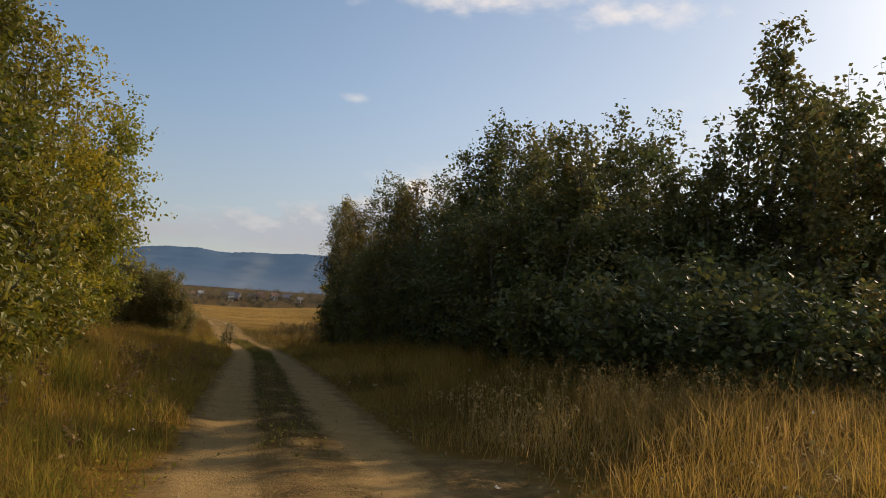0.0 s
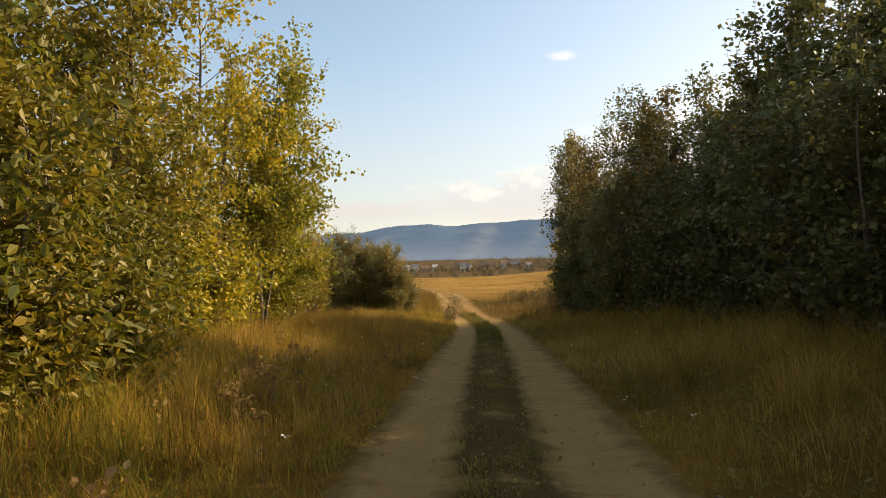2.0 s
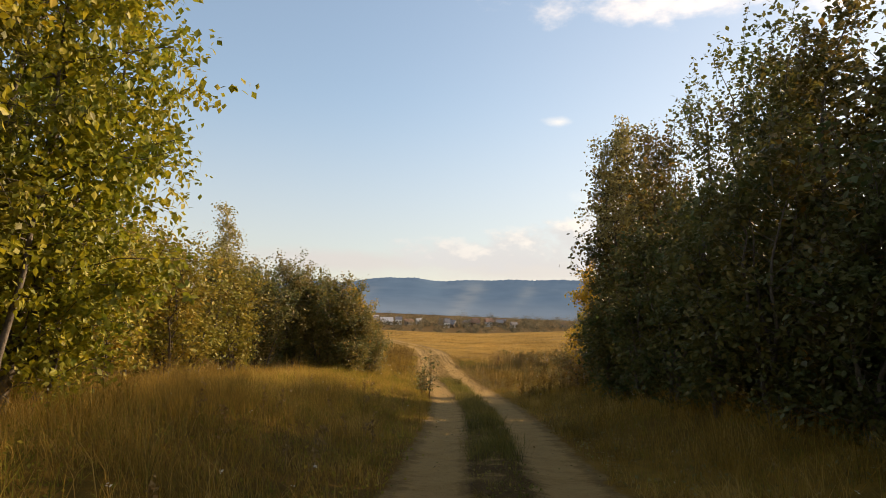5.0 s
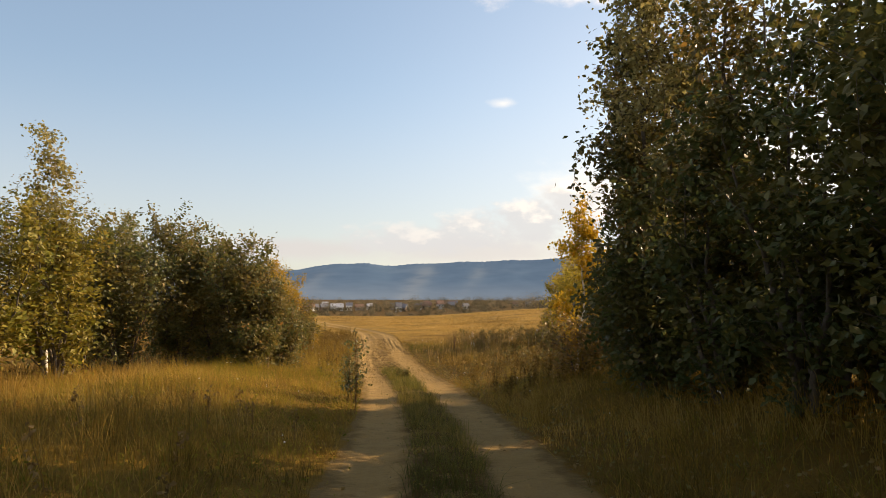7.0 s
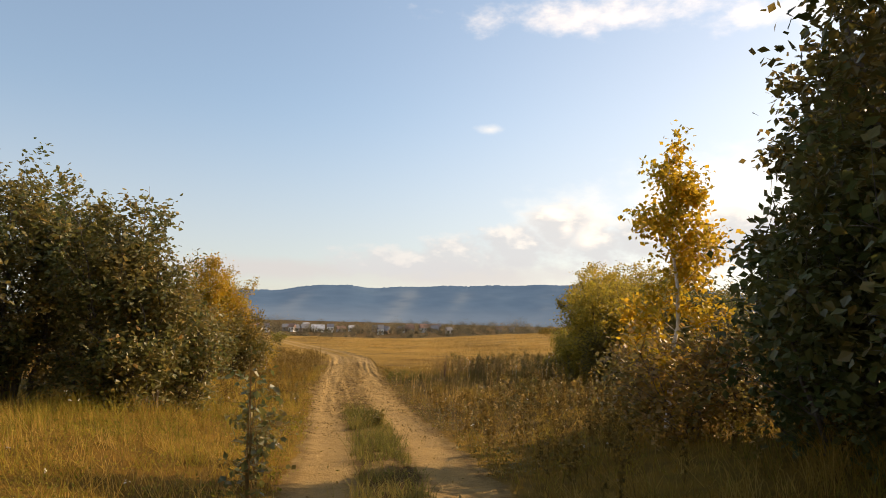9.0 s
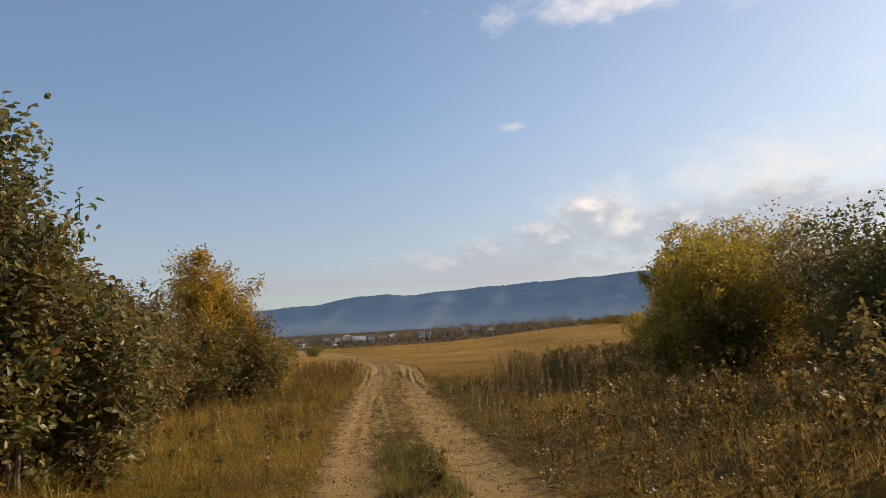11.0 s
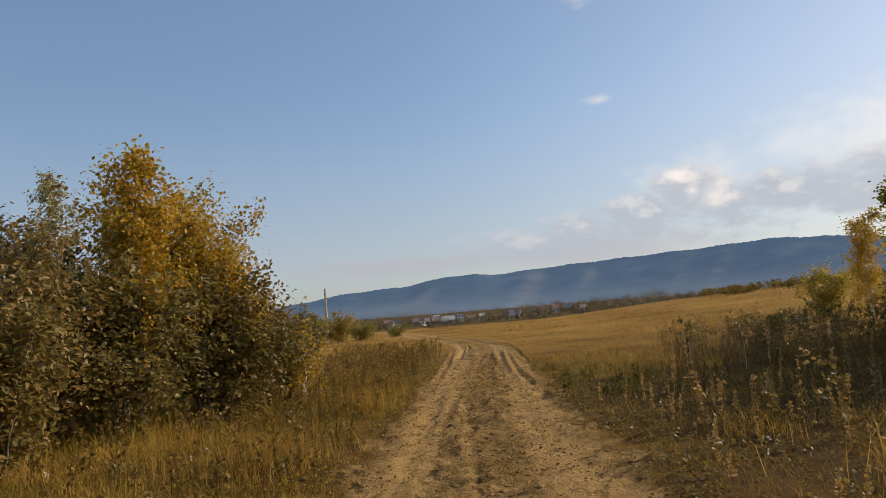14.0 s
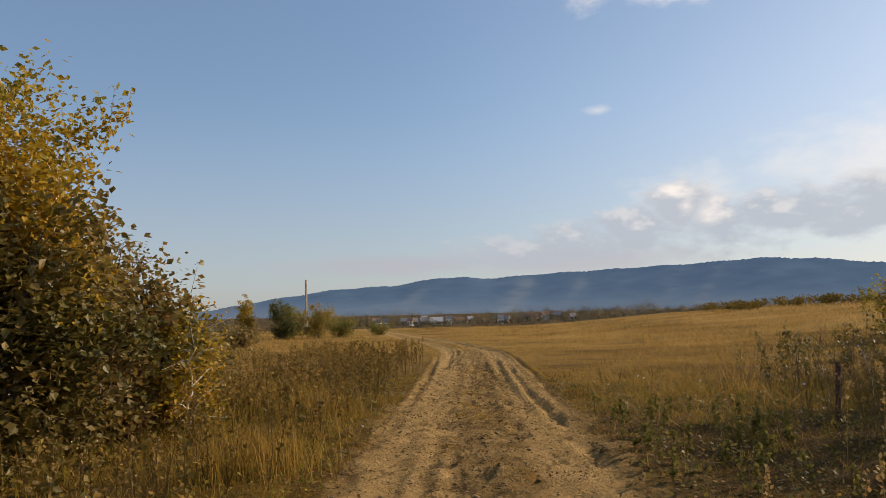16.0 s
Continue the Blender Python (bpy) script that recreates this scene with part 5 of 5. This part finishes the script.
def clods():
    """Crumbs of dry earth on the track."""
    r = np.random.RandomState(461)
    bm = bmesh.new()
    bmesh.ops.create_uvsphere(bm, u_segments=4, v_segments=2, radius=1)
    v0 = np.array([v.co[:] for v in bm.verts])
    f0 = np.array([[v.index for v in f.verts] for f in bm.faces])
    bm.free()
    n, many = 17000, 16000
    y = np.r_[r.uniform(44, 72, many), r.uniform(5, 44, n - many)]
    u = np.where(np.arange(n) < many, r.normal(0.05, 0.95, n), np.where(r.uniform(0, 1, n) < 0.5, -0.66, 0.68) + r.normal(0, 0.4, n))
    x = u + track_x(y)
    s = r.gamma(1.2, 0.0042, n) * np.where(lane_share(u, y) > 0.5, 0.4, 1.0) + 0.003
    v = v0[None] * (s[:, None] * r.uniform(0.6, 1.5, (n, 3)) * [1.3, 1.0, 0.6])[:, None] * r.uniform(0.75, 1.2, (n, len(v0), 1)) + np.c_[x, y, ground_z(x, y) + s * 0.2][:, None]
    t = f0[None] + (np.arange(n) * len(v0))[:, None, None]
    tagged(new("earth_clods", mesh("earth_clods", v.reshape(-1, 3), t.reshape(-1, 3), CLOD, smooth=True)), "loose crumbs of dry earth on the track", "clods", kind="stuff")


clods()


# ---- post and pole ----
def cylinder(r0, r1, h, sides=12):
    bm = bmesh.new()
    bmesh.ops.create_cone(bm, cap_ends=True, segments=sides, radius1=r0, radius2=r1, depth=h)
    bmesh.ops.translate(bm, verts=bm.verts, vec=(0, 0, h / 2))
    return bm


def box(sx, sy, sz, at=(0, 0, 0), bevel=0.0):
    bm = bmesh.new()
    bmesh.ops.create_cube(bm, size=1)
    bmesh.ops.scale(bm, verts=bm.verts, vec=(sx, sy, sz))
    if bevel:
        bmesh.ops.bevel(bm, geom=bm.edges[:], offset=bevel, segments=1, affect="EDGES")
    bmesh.ops.translate(bm, verts=bm.verts, vec=at)
    return bm


bm = cylinder(0.034, 0.03, 0.72, 9)
for v in bm.verts:
    v.co.x += 0.06 * v.co.z + 0.006 * math.sin(v.co.y * 90)
    v.co.z += 0.03 * math.sin(v.co.x * 60) * (v.co.z > 0.4)
me = bpy.data.meshes.new("fence_post")
bm.to_mesh(me)
bm.free()
me.materials.append(POST_WOOD)
post = tagged(new("fence_post", me), "short dark weathered wooden post in the grass", "post")
post.location = (3.4, 60.2, float(ground_z(3.4, 60.2)) - 0.1)

pole = tagged(new("utility_pole", None), "pale weathered wooden utility pole in the meadow", "utility pole")
pole.location = (-22.4, 132.0, float(ground_z(-22.4, 132.0)) - 0.1)
part("shaft", cylinder(0.17, 0.12, 6.3), POLE_WOOD, pole)
b = cylinder(0.135, 0.02, 0.1)
bmesh.ops.translate(b, verts=b.verts, vec=(0, 0, 6.29))
part("cap", b, POLE_WOOD, pole)


# ---- the village ----
def house(x, y, z, w, d, h, roof_h, turn, wall, roof, label, chimney=True):
    base = tagged(new("house", None), label, "house", "village houses")
    base.location, base.rotation_euler = (x, y, z), (0, 0, radians(turn))
    part("wall", box(w, d, h + 3, (0, 0, h / 2 - 1.5)), wall, base)
    bm = bmesh.new()
    e = 0.35
    p = [bm.verts.new(q) for q in ((-w / 2 - e, -d / 2 - e, h - 0.1), (w / 2 + e, -d / 2 - e, h - 0.1), (w / 2 + e, d / 2 + e, h - 0.1), (-w / 2 - e, d / 2 + e, h - 0.1), (-w / 2 - e, 0, h + roof_h), (w / 2 + e, 0, h + roof_h))]
    for f in ((0, 1, 5, 4), (2, 3, 4, 5), (1, 2, 5), (3, 0, 4), (3, 2, 1, 0)):
        bm.faces.new([p[k] for k in f])
    top = part("roof", bm, roof, base)
    if chimney:
        part("chimney", box(0.6, 0.6, 1.6, (w * 0.22, 0.5, h + roof_h * 0.9)), BRICK, top)
    for k in range(max(2, int(w / 3))):
        wx = -w / 2 + (k + 0.5) * w / max(2, int(w / 3))
        part("window", box(1.1, 0.12, 1.3, (wx, -d / 2 - 0.03, h * 0.55)), PANE, base)


def village():
    r = np.random.RandomState(500)
    spots = [(-57, 650, 12, 0, 2), (-75, 640, 7, 1, 0), (-84, 655, 8, 1, 0), (-66, 632, 6.5, 2, 0), (-46, 645, 6, 0, 0), (-38, 660, 8, 1, 1), (-97, 600, 4.5, 0, 0), (-91, 598, 4, 0, 0), (-106, 640, 8, 2, 1)]
    for k in range(10):
        spots.append((r.uniform(-8, 80), 650 + r.uniform(-30, 50), r.uniform(4.2, 6.5), int(r.choice([1, 2, 2, 3])), int(r.choice([0, 0, 1, 1]))))
    for k in range(5):
        spots.append((r.uniform(95, 200), 690 + r.uniform(-30, 40), r.uniform(4.5, 7), int(r.choice([1, 2])), int(r.choice([0, 1]))))
    for k in range(16):
        spots.append((r.uniform(-100, 45), 632 + r.uniform(-18, 60), r.uniform(3.6, 6.5), int(r.choice([0, 3, 1, 2])), int(r.choice([0, 0, 2, 1]))))
    for x, y, w, a, b in spots:
        z = float(land(x, y))
        tone = ("white", "grey board", "brown board", "pale board")[a]
        house(x, y, z + r.uniform(-0.6, 1.3), w * 0.9, w * 0.75, 3.6 if a == 0 else 3.0, r.uniform(2.2, 3.2), r.uniform(-25, 25), WALLS[a], ROOFS[b], f"{tone} village house with a {('slate', 'rusty', 'zinc')[b]} gable roof")


village()


def woods():
    """Gardens, trees and hedges round the village and along the far edge of the meadow."""
    r = np.random.RandomState(520)

    def crown(n):
        """Places inside round crowns, thickest towards the rim."""
        p = r.normal(0, 1, (n, 3))
        return p / np.linalg.norm(p, axis=1, keepdims=True) * np.minimum(r.uniform(0.1, 1.0, (n, 1)) ** 0.6, 0.93)

    az = np.radians(r.uniform(-40, 45, 700)) * r.uniform(0.5, 1.0, 700)
    dist = r.uniform(540, 900, 700)
    near = r.uniform(0, 1, 700) < 0.3
    dist[near] = r.uniform(430, 560, near.sum())
    x, y = np.sin(az) * dist, np.cos(az) * dist
    h = r.uniform(5, 12, 700) * np.where(near, 0.55, 1.0)
    clump = 190
    own = r.normal(0, 0.16, 700)
    where = np.repeat(np.c_[x, y, land(x, y) + h * 0.46], clump, 0) + crown(700 * clump) * np.repeat(np.c_[h * 0.5, h * 0.5, h * 0.46], clump, 0)
    v, t, tint = leaves(r, where, 0.55, 0.2, 0.6)
    tint = np.clip(tint * 0.6 + 0.15 + np.repeat(own, clump * 4), 0, 1)
    tagged(new("far_woods", mesh("far_woods", v, t, FAR_WOOD, tint)), "brownish autumn trees and hedges round the village", "trees", kind="stuff")
    n = 760
    x = r.uniform(-150, 260, n)
    y = r.uniform(575, 720, n) + 0.12 * np.abs(x)
    swell = 0.55 + 0.6 * smoothstep(wave(x, 0 * x, 28, 52), -0.6, 0.8)
    h = swell * np.where(y > 640 + 0.12 * np.abs(x), r.uniform(9.0, 18.0, n), r.uniform(3.0, 8.5, n)) * r.uniform(0.6, 1.1, n)
    where = np.repeat(np.c_[x, y, land(x, y) + 0.8 + h * 0.42], 150, 0) + crown(n * 150) * np.repeat(np.c_[h * 0.4, h * 0.4, h * 0.42], 150, 0)
    v, t, tint = leaves(r, where, 0.5, 0.2, 0.6)
    tint = np.clip(tint * 0.5 + 0.15 + np.repeat(r.normal(0, 0.38, n), 150 * 4), 0, 1)
    tagged(new("village_trees", mesh("village_trees", v, t, FAR_WOOD, tint)), "garden trees standing between the village houses", "trees", kind="stuff")
    n = 260
    x = r.uniform(28, 95, n)
    y = 150 + r.normal(0, 7, n) - 0.35 * (x - 28)
    h = r.uniform(0.8, 1.7, n)
    where = np.repeat(np.c_[x, y, land(x, y) + h * 0.42], 60, 0) + crown(n * 60) * np.repeat(np.c_[h * 0.75, h * 0.75, h * 0.45], 60, 0)
    v, t, tint = leaves(r, where, 0.34, 0.2, 0.6)
    tagged(new("far_shrubs", mesh("far_shrubs", v, t, FAR_SHRUB_LEAF, tint)), "line of olive-brown shrubs along the far edge of the meadow", "shrubs", kind="stuff")


woods()
